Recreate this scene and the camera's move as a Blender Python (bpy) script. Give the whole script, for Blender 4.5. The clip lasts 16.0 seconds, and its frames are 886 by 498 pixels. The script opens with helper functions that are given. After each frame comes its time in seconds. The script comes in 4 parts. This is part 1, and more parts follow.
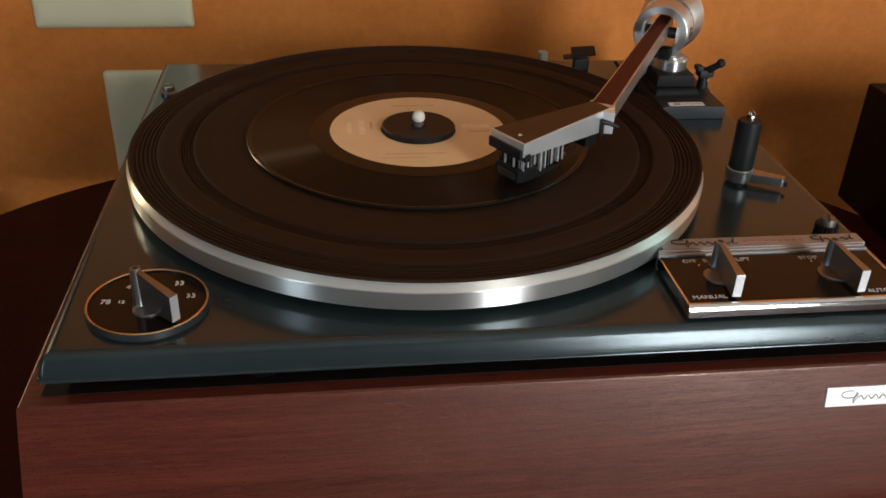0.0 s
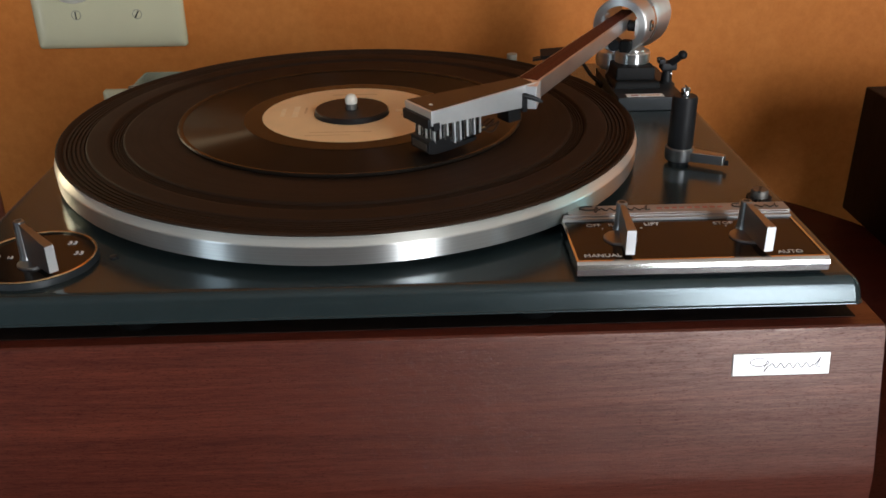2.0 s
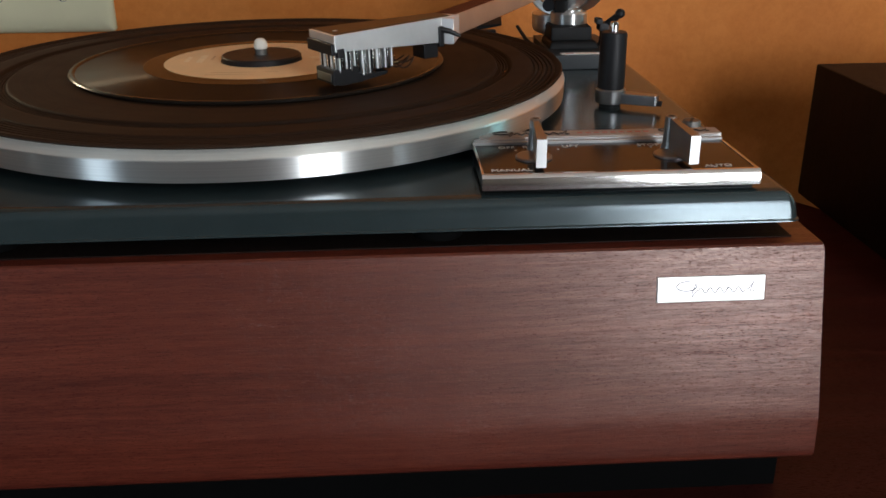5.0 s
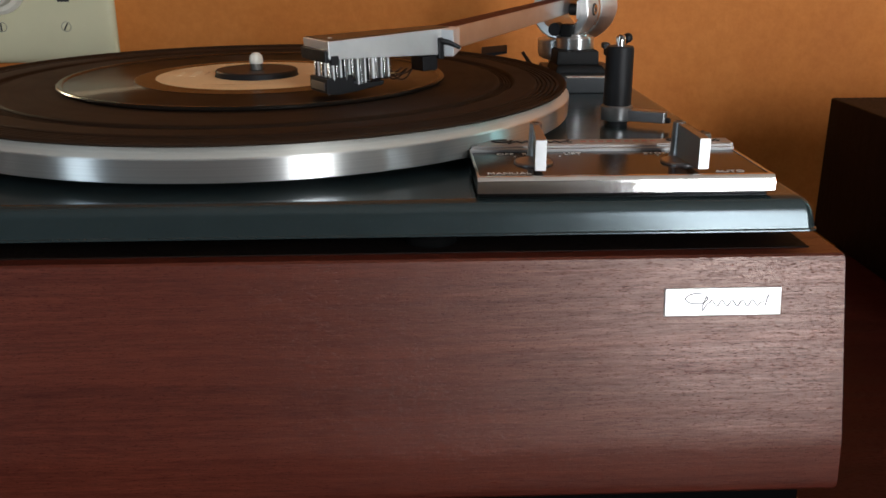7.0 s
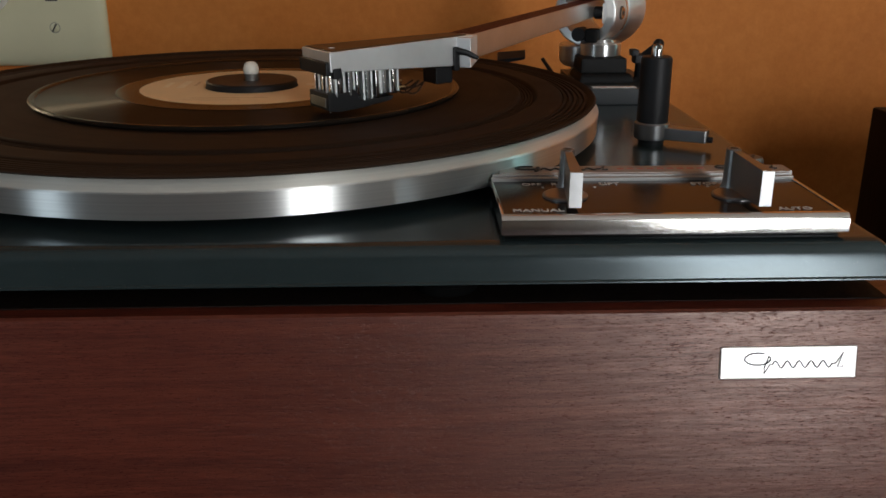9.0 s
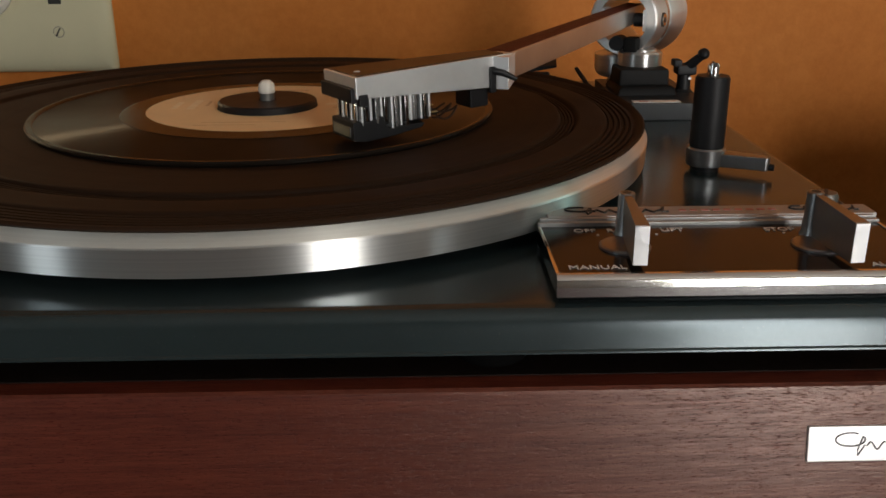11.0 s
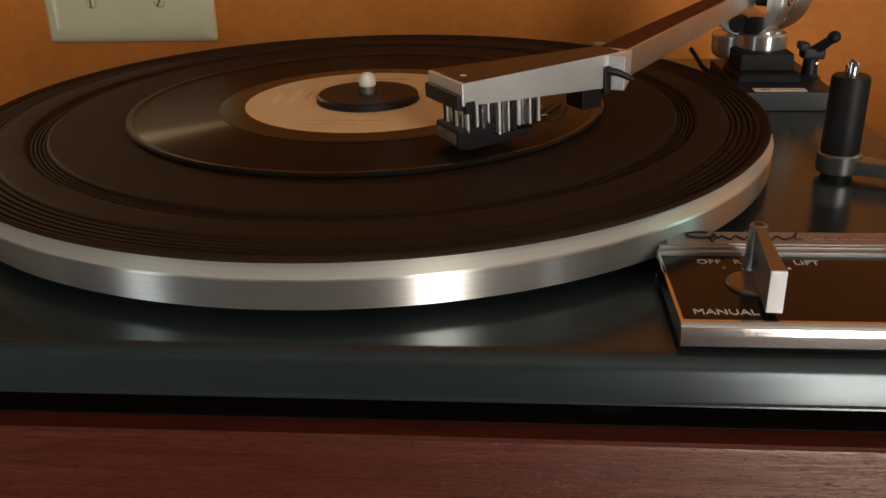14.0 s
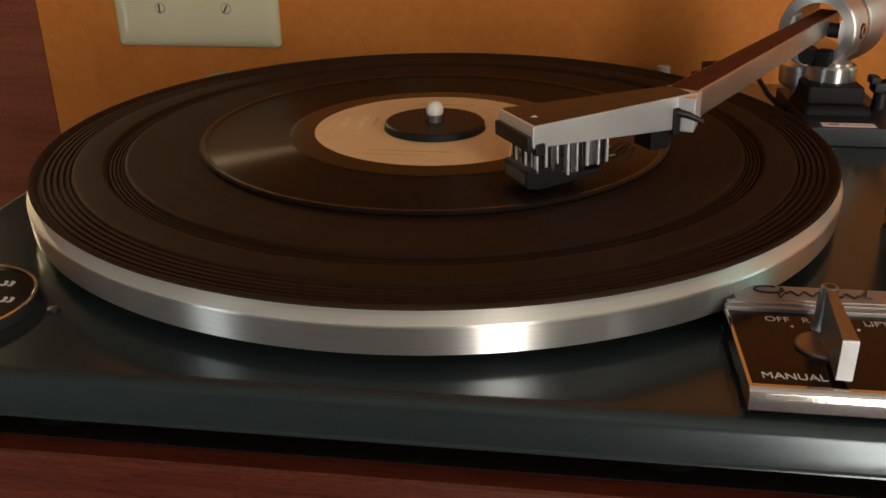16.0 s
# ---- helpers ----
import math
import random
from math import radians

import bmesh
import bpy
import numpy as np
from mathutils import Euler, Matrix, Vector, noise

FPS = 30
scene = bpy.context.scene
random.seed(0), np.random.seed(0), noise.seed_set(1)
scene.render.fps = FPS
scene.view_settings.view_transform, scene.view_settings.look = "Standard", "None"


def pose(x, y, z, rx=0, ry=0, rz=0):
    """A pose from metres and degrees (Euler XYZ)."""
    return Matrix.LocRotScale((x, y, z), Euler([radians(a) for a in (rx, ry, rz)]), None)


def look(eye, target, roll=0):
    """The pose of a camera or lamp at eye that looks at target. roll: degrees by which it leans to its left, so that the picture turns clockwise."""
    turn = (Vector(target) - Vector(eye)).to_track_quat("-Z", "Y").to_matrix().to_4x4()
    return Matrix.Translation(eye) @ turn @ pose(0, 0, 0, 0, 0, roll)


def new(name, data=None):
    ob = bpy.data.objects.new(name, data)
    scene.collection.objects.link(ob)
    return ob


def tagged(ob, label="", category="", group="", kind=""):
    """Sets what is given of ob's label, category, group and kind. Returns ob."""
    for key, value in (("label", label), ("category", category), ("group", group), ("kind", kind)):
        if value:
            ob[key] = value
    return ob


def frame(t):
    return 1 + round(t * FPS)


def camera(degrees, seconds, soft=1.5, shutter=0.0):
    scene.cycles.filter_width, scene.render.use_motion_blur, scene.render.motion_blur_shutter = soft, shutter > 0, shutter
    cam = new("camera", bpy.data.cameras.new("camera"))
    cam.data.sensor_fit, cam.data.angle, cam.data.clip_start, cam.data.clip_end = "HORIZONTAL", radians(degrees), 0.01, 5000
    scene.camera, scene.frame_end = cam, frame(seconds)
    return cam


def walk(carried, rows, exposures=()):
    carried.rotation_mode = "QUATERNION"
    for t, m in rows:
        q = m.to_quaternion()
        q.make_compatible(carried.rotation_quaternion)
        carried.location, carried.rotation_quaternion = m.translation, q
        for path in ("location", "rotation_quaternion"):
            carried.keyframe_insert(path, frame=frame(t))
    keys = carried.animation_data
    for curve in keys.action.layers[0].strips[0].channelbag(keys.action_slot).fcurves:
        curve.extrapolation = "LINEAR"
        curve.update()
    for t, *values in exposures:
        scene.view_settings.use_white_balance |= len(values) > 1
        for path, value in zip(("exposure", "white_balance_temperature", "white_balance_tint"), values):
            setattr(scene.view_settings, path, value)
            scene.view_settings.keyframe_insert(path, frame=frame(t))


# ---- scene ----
cam = camera(52.49, 16.0, soft=1.6)
PATH = [
    (0, (-0.0456, -0.4297, 0.3191), (0.1958, 1.2787, -0.6924), 2.06),
    (0.5, (-0.0202, -0.4366, 0.3068), (0.1554, 1.2898, -0.6875), 1.18),
    (1, (0.0049, -0.4386, 0.2958), (0.1240, 1.3181, -0.6528), 0.34),
    (1.5, (0.0192, -0.4420, 0.2866), (0.1043, 1.3357, -0.6258), -0.14),
    (2, (0.0316, -0.4489, 0.2782), (0.0904, 1.3452, -0.6036), -0.65),
    (2.5, (0.0435, -0.4491, 0.2603), (0.0788, 1.3513, -0.6100), -1.48),
    (3, (0.0530, -0.4473, 0.2508), (0.0855, 1.3641, -0.5963), -2.07),
    (3.5, (0.0563, -0.4468, 0.2446), (0.1222, 1.3662, -0.5973), -1.53),
    (4, (0.0570, -0.4442, 0.2371), (0.1543, 1.3696, -0.6000), -1.02),
    (6.5, (0.0686, -0.4302, 0.1982), (0.1606, 1.4567, -0.4586), 0.11),
    (7, (0.0687, -0.4270, 0.1964), (0.1490, 1.4627, -0.4536), -0.09),
    (7.5, (0.0688, -0.4242, 0.1970), (0.1439, 1.4670, -0.4495), 0.01),
    (8, (0.0673, -0.4140, 0.1991), (0.1352, 1.4776, -0.4467), 0.29),
    (8.5, (0.0679, -0.3984, 0.1989), (0.1299, 1.4906, -0.4552), 0.14),
    (9, (0.0674, -0.3839, 0.1972), (0.1329, 1.5031, -0.4622), 0.02),
    (9.5, (0.0605, -0.3714, 0.2003), (0.1220, 1.5171, -0.4552), 0.14),
    (12, (0.0594, -0.3414, 0.2089), (0.0595, 1.5278, -0.5025), -1.48),
    (12.5, (0.0583, -0.3365, 0.2124), (0.0132, 1.5277, -0.5104), -1.94),
    (13, (0.0577, -0.3306, 0.2119), (-0.0346, 1.5183, -0.5451), -1.98),
    (13.5, (0.0547, -0.3306, 0.2157), (-0.0730, 1.5059, -0.5659), -1.67),
    (14, (0.0545, -0.3292, 0.2192), (-0.0990, 1.4994, -0.5761), -1.35),
    (14.5, (0.0507, -0.3323, 0.2242), (-0.1382, 1.4876, -0.5832), -0.98),
    (15, (0.0522, -0.3327, 0.2319), (-0.1717, 1.4883, -0.5642), -0.94),
    (15.5, (0.0515, -0.3293, 0.2335), (-0.1930, 1.4913, -0.5575), -0.83),
    (16, (0.0479, -0.3280, 0.2343), (-0.2021, 1.4810, -0.5811), -0.62),
]
EXPOSURES = [(0.0, 0.05, 6200, 9), (2.0, 0.0, 6000, 9), (4.0, -0.05, 5900, 9), (6.5, -0.15, 5950, 9), (7.0, -0.15, 6000, 9), (8.0, -0.28, 6000, 9), (9.0, -0.68, 6150, 9), (9.5, -0.72, 6200, 9),
             (12.0, -0.48, 7000, 13), (13.0, -0.46, 7200, 14), (14.5, -0.44, 7250, 14), (16.0, -0.37, 7250, 14)]
walk(cam, [(t, look(eye, target, roll)) for t, eye, target, roll in PATH], EXPOSURES)

# ---- world and light ----
world = bpy.data.worlds.new("world")
scene.world = world
world.use_nodes = True
wn = world.node_tree.nodes
sky = wn.new("ShaderNodeTexSky")
sky.sky_type = "NISHITA"
sky.sun_disc = False
sky.sun_elevation = radians(35)
sky.sun_rotation = radians(160)
world.node_tree.links.new(sky.outputs[0], wn["Background"].inputs[0])
wn["Background"].inputs[1].default_value = 0.1


def window_lamp(name, eye, target, w, h, power, color):
    data = bpy.data.lights.new(name, "AREA")
    data.shape, data.size, data.size_y = "RECTANGLE", w, h
    data.energy, data.color = power, color
    ob = new(name, data)
    ob.matrix_world = look(eye, target)
    return ob


window_lamp("window_light_south", (1.06, -2.42, 0.45), (1.06, 0.0, 0.45), 0.50, 1.9, 58, (1.0, 0.985, 0.965))
window_lamp("window_light_west", (-1.98, -1.87, 0.50), (0.0, -1.87, 0.50), 0.55, 1.9, 11.0, (0.82, 0.93, 1.0))
window_lamp("window_light_east", (1.98, 0.10, 0.85), (0.0, 0.10, 0.85), 0.22, 1.2, 3.0, (0.55, 1.0, 0.93))
window_lamp("lamp_light_next_room", (-1.71, 1.54, 0.86), (-0.05, 0.0, 0.14), 0.07, 0.07, 11.0, (1.0, 0.76, 0.45))


# ---- materials ----
def material(name):
    m = bpy.data.materials.new(name)
    m.use_nodes = True
    nt = m.node_tree
    return m, nt, nt.nodes["Principled BSDF"]


def ramp(nt, fac, stops):
    r = nt.nodes.new("ShaderNodeValToRGB")
    e = r.color_ramp.elements
    while len(e) < len(stops):
        e.new(0.5)
    for k, (p, c) in zip(e, stops):
        k.position, k.color = p, (*c, 1)
    nt.links.new(fac, r.inputs[0])
    return r.outputs[0]


def coords(nt, scale=(1, 1, 1), turn=(0, 0, 0)):
    tc = nt.nodes.new("ShaderNodeTexCoord")
    mp = nt.nodes.new("ShaderNodeMapping")
    mp.inputs["Scale"].default_value = scale
    mp.inputs["Rotation"].default_value = turn
    nt.links.new(tc.outputs["Object"], mp.inputs[0])
    return mp.outputs[0]


def noise_tex(nt, vec, scale, detail=4, rough=0.55):
    n = nt.nodes.new("ShaderNodeTexNoise")
    n.inputs["Scale"].default_value = scale
    n.inputs["Detail"].default_value = detail
    n.inputs["Roughness"].default_value = rough
    nt.links.new(vec, n.inputs["Vector"])
    return n.outputs[0]


def mix(nt, a, b, fac, mode="MIX"):
    x = nt.nodes.new("ShaderNodeMix")
    x.data_type, x.blend_type = "RGBA", mode
    for sock, v in ((0, fac), (6, a), (7, b)):
        if isinstance(v, (int, float)):
            x.inputs[sock].default_value = v
        elif isinstance(v, tuple):
            x.inputs[sock].default_value = (*v, 1)
        else:
            nt.links.new(v, x.inputs[sock])
    return x.outputs[2]


def bump(nt, p, height, strength, dist):
    b = nt.nodes.new("ShaderNodeBump")
    b.inputs["Strength"].default_value = strength
    b.inputs["Distance"].default_value = dist
    nt.links.new(height, b.inputs["Height"])
    nt.links.new(b.outputs[0], p.inputs["Normal"])


def spread(nt, fac, lo, hi):
    r = nt.nodes.new("ShaderNodeMapRange")
    r.inputs["To Min"].default_value, r.inputs["To Max"].default_value = lo, hi
    nt.links.new(fac, r.inputs[0])
    return r.outputs[0]


def plain(name, color, rough, metal=0.0, vary=0.12, scale=60, bumpy=0.0, dust=0.0, coat=0.0, spec=0.5):
    """A surface with faint blotches in colour and gloss, fine relief, and a little dust."""
    m, nt, p = material(name)
    v = coords(nt)
    n1 = noise_tex(nt, v, scale)
    n2 = noise_tex(nt, v, scale * 9, 3)
    dark = tuple(c * (1 - vary) for c in color)
    light = tuple(min(1, c * (1 + vary)) for c in color)
    col = mix(nt, ramp(nt, n1, [(0.3, dark), (0.7, light)]), light, spread(nt, n2, 0, 0.5))
    if dust:
        speck = noise_tex(nt, v, scale * 30, 2)
        col = mix(nt, col, (0.35, 0.31, 0.26), spread(nt, ramp(nt, speck, [(0.66, (0, 0, 0)), (0.74, (1, 1, 1))]), 0, dust))
    nt.links.new(col, p.inputs["Base Color"])
    nt.links.new(spread(nt, n1, rough * 0.85, min(1, rough * 1.15)), p.inputs["Roughness"])
    p.inputs["Metallic"].default_value = metal
    p.inputs["Specular IOR Level"].default_value = spec
    if coat:
        p.inputs["Coat Weight"].default_value = coat
        p.inputs["Coat Roughness"].default_value = 0.15
    if bumpy:
        bump(nt, p, n2, bumpy, 0.0004)
    return m


def wood(name, dark, mid, light, rough, axis="x", scale=1.0, coat=0.0, spec=0.45, tint=None, relief=0.24):
    """Straight-grained veneer: broad bands, fine streaks and short open pores along one axis."""
    m, nt, p = material(name)
    long = {"x": (3.5, 95, 95), "y": (95, 3.5, 95), "z": (95, 95, 3.5)}[axis]
    v = coords(nt, tuple(s * scale for s in long))
    band = noise_tex(nt, v, 1.0, 3, 0.5)
    fine = noise_tex(nt, v, 5.0, 5, 0.7)
    pv = coords(nt, tuple(s * scale * f for s, f in zip(long, [165 if s < 10 else 31 for s in long])))
    pores = noise_tex(nt, pv, 1.0, 2, 0.5)
    blot = noise_tex(nt, coords(nt, (8, 8, 8)), 1.0, 3)
    c1 = ramp(nt, band, [(0.32, dark), (0.5, mid), (0.68, light)])
    c2 = ramp(nt, fine, [(0.3, dark), (0.7, light)])
    c = mix(nt, c1, c2, 0.5)
    pits = ramp(nt, pores, [(0.52, (0, 0, 0)), (0.62, (1, 1, 1))])
    c = mix(nt, c, tuple(k * 0.5 for k in dark), spread(nt, pits, 0, 0.62))
    c = mix(nt, c, mid, spread(nt, blot, 0, 0.25))
    nt.links.new(c, p.inputs["Base Color"])
    nt.links.new(spread(nt, fine, rough * 0.6, rough * 1.4), p.inputs["Roughness"])
    bump(nt, p, spread(nt, pits, 1, 0), relief, 0.0003)
    nt.links.new(spread(nt, pits, spec, spec * 0.4), p.inputs["Specular IOR Level"])
    if tint:
        p.inputs["Specular Tint"].default_value = (*tint, 1)
    if coat:
        p.inputs["Coat Weight"].default_value = coat
        p.inputs["Coat Roughness"].default_value = 0.3
    return m


def veneer(name, dark, mid, light, rough, spec, tint):
    """Polished straight-grained veneer along x: wavering bands, short streaks of warm figure and hair-fine pores."""
    m, nt, p = material(name)
    warp = noise_tex(nt, coords(nt, (5, 20, 20)), 1.0, 2, 0.5)
    tc = nt.nodes.new("ShaderNodeTexCoord")
    shift = nt.nodes.new("ShaderNodeVectorMath")
    shift.operation = "MULTIPLY_ADD"
    shift.inputs[1].default_value = (0.0, 0.006, 0.006)
    nt.links.new(warp, shift.inputs[0])
    nt.links.new(tc.outputs["Object"], shift.inputs[2])

    def grain(scale, detail, soft):
        mp = nt.nodes.new("ShaderNodeMapping")
        mp.inputs["Scale"].default_value = scale
        nt.links.new(shift.outputs[0], mp.inputs[0])
        return noise_tex(nt, mp.outputs[0], 1.0, detail, soft)

    band = grain((2.4, 150, 150), 4, 0.6)
    streak = grain((14, 560, 560), 4, 0.65)
    fleck = grain((120, 1900, 1900), 3, 0.6)
    pores = grain((560, 4600, 4600), 2, 0.5)
    c = ramp(nt, band, [(0.32, dark), (0.52, mid), (0.70, light)])
    c = mix(nt, c, ramp(nt, streak, [(0.34, dark), (0.52, mid), (0.68, light)]), 0.45)
    c = mix(nt, c, ramp(nt, fleck, [(0.36, dark), (0.64, light)]), 0.30)
    pits = ramp(nt, pores, [(0.57, (0, 0, 0)), (0.66, (1, 1, 1))])
    c = mix(nt, c, tuple(k * 0.5 for k in dark), spread(nt, pits, 0, 0.40))
    nt.links.new(c, p.inputs["Base Color"])
    sheen = mix(nt, streak, fleck, 0.5)
    nt.links.new(spread(nt, sheen, rough * 1.45, rough * 0.55), p.inputs["Roughness"])
    gloss = nt.nodes.new("ShaderNodeMath")
    gloss.operation = "MULTIPLY"
    nt.links.new(spread(nt, sheen, spec * 0.15, spec * 1.85), gloss.inputs[0])
    nt.links.new(spread(nt, pits, 1.0, 0.45), gloss.inputs[1])
    nt.links.new(gloss.outputs[0], p.inputs["Specular IOR Level"])
    p.inputs["Specular Tint"].default_value = (*tint, 1)
    bump(nt, p, mix(nt, spread(nt, pits, 1, 0), fleck, 0.55), 0.28, 0.0003)
    return m


def turned(name, color, rough, metal, aniso, ring_scale=0.0, vary=0.1, spec=0.5, relief=0.08, coat=0.0):
    """A lathe-turned or grooved disc whose highlight runs across its rings."""
    m, nt, p = material(name)
    v = coords(nt, (1, 1, 1))
    sep = nt.nodes.new("ShaderNodeSeparateXYZ")
    nt.links.new(v, sep.inputs[0])
    ln = nt.nodes.new("ShaderNodeVectorMath")
    ln.operation = "LENGTH"
    cmb = nt.nodes.new("ShaderNodeCombineXYZ")
    nt.links.new(sep.outputs[0], cmb.inputs[0])
    nt.links.new(sep.outputs[1], cmb.inputs[1])
    nt.links.new(cmb.outputs[0], ln.inputs[0])
    rc = nt.nodes.new("ShaderNodeCombineXYZ")
    nt.links.new(ln.outputs["Value"], rc.inputs[0])
    nt.links.new(sep.outputs[2], rc.inputs[1])
    rings = noise_tex(nt, rc.outputs[0], ring_scale or 900, 3, 0.7)
    blot = noise_tex(nt, v, 40, 3)
    dark = tuple(c * (1 - vary) for c in color)
    light = tuple(min(1, c * (1 + vary)) for c in color)
    col = mix(nt, ramp(nt, rings, [(0.3, dark), (0.7, light)]), light, spread(nt, blot, 0, 0.3))
    nt.links.new(col, p.inputs["Base Color"])
    nt.links.new(spread(nt, blot, rough * 0.85, rough * 1.15), p.inputs["Roughness"])
    p.inputs["Metallic"].default_value = metal
    p.inputs["Anisotropic"].default_value = aniso
    p.inputs["Anisotropic Rotation"].default_value = 0.25
    p.inputs["Specular IOR Level"].default_value = spec
    tan = nt.nodes.new("ShaderNodeTangent")
    tan.direction_type, tan.axis = "RADIAL", "Z"
    nt.links.new(tan.outputs[0], p.inputs["Tangent"])
    if relief:
        bump(nt, p, rings, relief, 0.0002)
    if coat:
        p.inputs["Coat Weight"].default_value = coat
        p.inputs["Coat Roughness"].default_value = 0.16
    return m




def mottled_wall(name, deep, mid, pale):
    """Rolled wall paint with cloudy tones, fine speckle and a faint orange-peel relief."""
    m, nt, p = material(name)
    v = coords(nt)
    cloud = noise_tex(nt, v, 7, 5, 0.62)
    speck = noise_tex(nt, v, 150, 4, 0.6)
    c = ramp(nt, cloud, [(0.30, deep), (0.50, mid), (0.72, pale)])
    c = mix(nt, c, ramp(nt, speck, [(0.34, deep), (0.66, pale)]), 0.32)
    nt.links.new(c, p.inputs["Base Color"])
    nt.links.new(spread(nt, cloud, 0.55, 0.75), p.inputs["Roughness"])
    p.inputs["Specular IOR Level"].default_value = 0.25
    bump(nt, p, speck, 0.35, 0.0007)
    return m


WALL = mottled_wall("orange_wall_paint", (0.495, 0.146, 0.020), (0.605, 0.195, 0.031), (0.685, 0.246, 0.052))
ROOM = plain("room_paint", (0.165, 0.145, 0.12), 0.8, vary=0.05, scale=3)
# The unseen next room's darkness is put in its colour, so reflections stay dark.
NEXTROOM = plain("unlit_room_paint", (0.045, 0.030, 0.020), 0.8, vary=0.08, scale=3)
CEIL = plain("ceiling_paint", (0.60, 0.57, 0.53), 0.9, vary=0.03, scale=3)
FLOOR = plain("grey_carpet", (0.13, 0.135, 0.14), 0.95, vary=0.1, scale=40, bumpy=0.5)
TABLE = wood("dark_red_table_wood", (0.024, 0.005, 0.004), (0.040, 0.008, 0.006), (0.064, 0.014, 0.010), 0.45, "x", 0.7, 0.0, 0.12)
MAHOGANY = veneer("mahogany_veneer", (0.047, 0.0074, 0.0044), (0.092, 0.0164, 0.0088), (0.168, 0.0370, 0.0180), 0.325, 0.80, (1.0, 0.83, 0.74))
BLACKWOOD = wood("black_stained_wood", (0.006, 0.004, 0.003), (0.010, 0.006, 0.005), (0.016, 0.010, 0.007), 0.6, "z", 1.0, 0.0, 0.15)
BROWNWOOD = wood("dark_brown_wood", (0.17, 0.046, 0.022), (0.26, 0.076, 0.037), (0.35, 0.110, 0.056), 0.6, "x", 0.8, 0.0, 0.12)
DECK = plain("charcoal_enamel", (0.021, 0.031, 0.032), 0.19, 0.13, vary=0.08, scale=60, bumpy=0.03, dust=0.05, spec=0.90)
BLACK = plain("black_plastic", (0.008, 0.008, 0.009), 0.5, vary=0.2, scale=120, dust=0.02, spec=0.3)
MATTBLACK = plain("matt_black_casting", (0.006, 0.006, 0.006), 0.6, vary=0.2, scale=90, bumpy=0.1, spec=0.2)
BLACKBASE = plain("matt_black_base", (0.003, 0.003, 0.003), 0.9, vary=0.2, scale=60, spec=0.04)
RUBBER = turned("black_rubber", (0.029, 0.0150, 0.0082), 0.65, 0.0, 0.0, 500, 0.25, 0.07, 0.05)
VINYL = turned("grooved_vinyl", (0.009, 0.0065, 0.005), 0.38, 0.0, 1.0, 2600, 0.3, 0.10, 0.0, 0.06)
PAPER = plain("tan_paper_label", (0.79, 0.56, 0.30), 0.75, vary=0.06, scale=70)
PRINT = plain("label_print", (0.60, 0.38, 0.20), 0.8, vary=0.15, scale=200)
PALEPRINT = plain("pale_label_print", (0.84, 0.66, 0.42), 0.8, vary=0.10, scale=200)
ALU = turned("turned_aluminium", (0.72, 0.73, 0.71), 0.32, 0.90, 1.0, 1500, 0.13, 0.5, 0.0)
# Less metallic copy of the rim aluminium: light from above is put into it.
ALUBEVEL = turned("toplit_aluminium_bevel", (0.72, 0.715, 0.655), 0.36, 0.55, 0.9, 1500, 0.05, 0.5, 0.0)
BRUSHED = plain("brushed_aluminium", (0.60, 0.61, 0.61), 0.25, 0.95, vary=0.10, scale=80, bumpy=0.05)
CAST = plain("cast_aluminium", (0.86, 0.87, 0.87), 0.45, 0.84, vary=0.12, scale=34, bumpy=0.30)
SATIN = plain("satin_grey_metal", (0.30, 0.30, 0.30), 0.36, 1.0, vary=0.12, scale=90, bumpy=0.05)
ARMMETAL = plain("drawn_aluminium", (0.66, 0.65, 0.63), 0.34, 0.95, vary=0.10, scale=60, bumpy=0.12)
TARNISHED = plain("tarnished_metal", (0.17, 0.16, 0.145), 0.5, 0.8, vary=0.25, scale=260, bumpy=0.3)
CHROME = plain("polished_chrome", (0.78, 0.77, 0.75), 0.09, 1.0, vary=0.04, scale=60)
WORNCHROME = plain("worn_chrome_trim", (0.78, 0.77, 0.75), 0.10, 1.0, vary=0.08, scale=40, bumpy=0.06)
DECK.node_tree.nodes["Principled BSDF"].inputs["Specular Tint"].default_value = (0.80, 0.94, 1.0, 1)
RINGMETAL = turned("turned_ring_metal", (0.66, 0.66, 0.65), 0.33, 0.95, 0.9, 900, 0.10, 0.5, 0.03)
BRASS = plain("dull_brass_rim", (0.78, 0.56, 0.30), 0.25, 1.0, vary=0.06, scale=90)
PANEL = plain("black_panel_lacquer", (0.009, 0.007, 0.006), 0.18, 0.0, vary=0.2, scale=100, dust=0.03, spec=0.22)
MOUNT = plain("charcoal_satin_paint", (0.022, 0.025, 0.027), 0.42, 0.1, vary=0.1, scale=40, bumpy=0.05, spec=0.25)
NAMEPLATE = plain("silver_nameplate", (0.36, 0.36, 0.35), 0.45, 0.55, vary=0.06, scale=70)
INKBLACK = plain("black_ink", (0.02, 0.02, 0.02), 0.5, vary=0.1)
INKGREY = plain("dark_ink", (0.04, 0.04, 0.045), 0.5, vary=0.1)
REDINK = plain("red_ink", (0.42, 0.16, 0.14), 0.5, vary=0.1)
SILVERINK = plain("silver_lettering", (0.72, 0.70, 0.66), 0.4, vary=0.05)
WHITEINK = plain("white_badge", (0.88, 0.87, 0.84), 0.3, vary=0.03)
BADGE = plain("pale_metal_badge", (0.90, 0.89, 0.87), 0.36, 0.45, vary=0.03)
SMOOTHVINYL = plain("smooth_vinyl", (0.010, 0.007, 0.005), 0.24, vary=0.2, scale=60, spec=0.16)
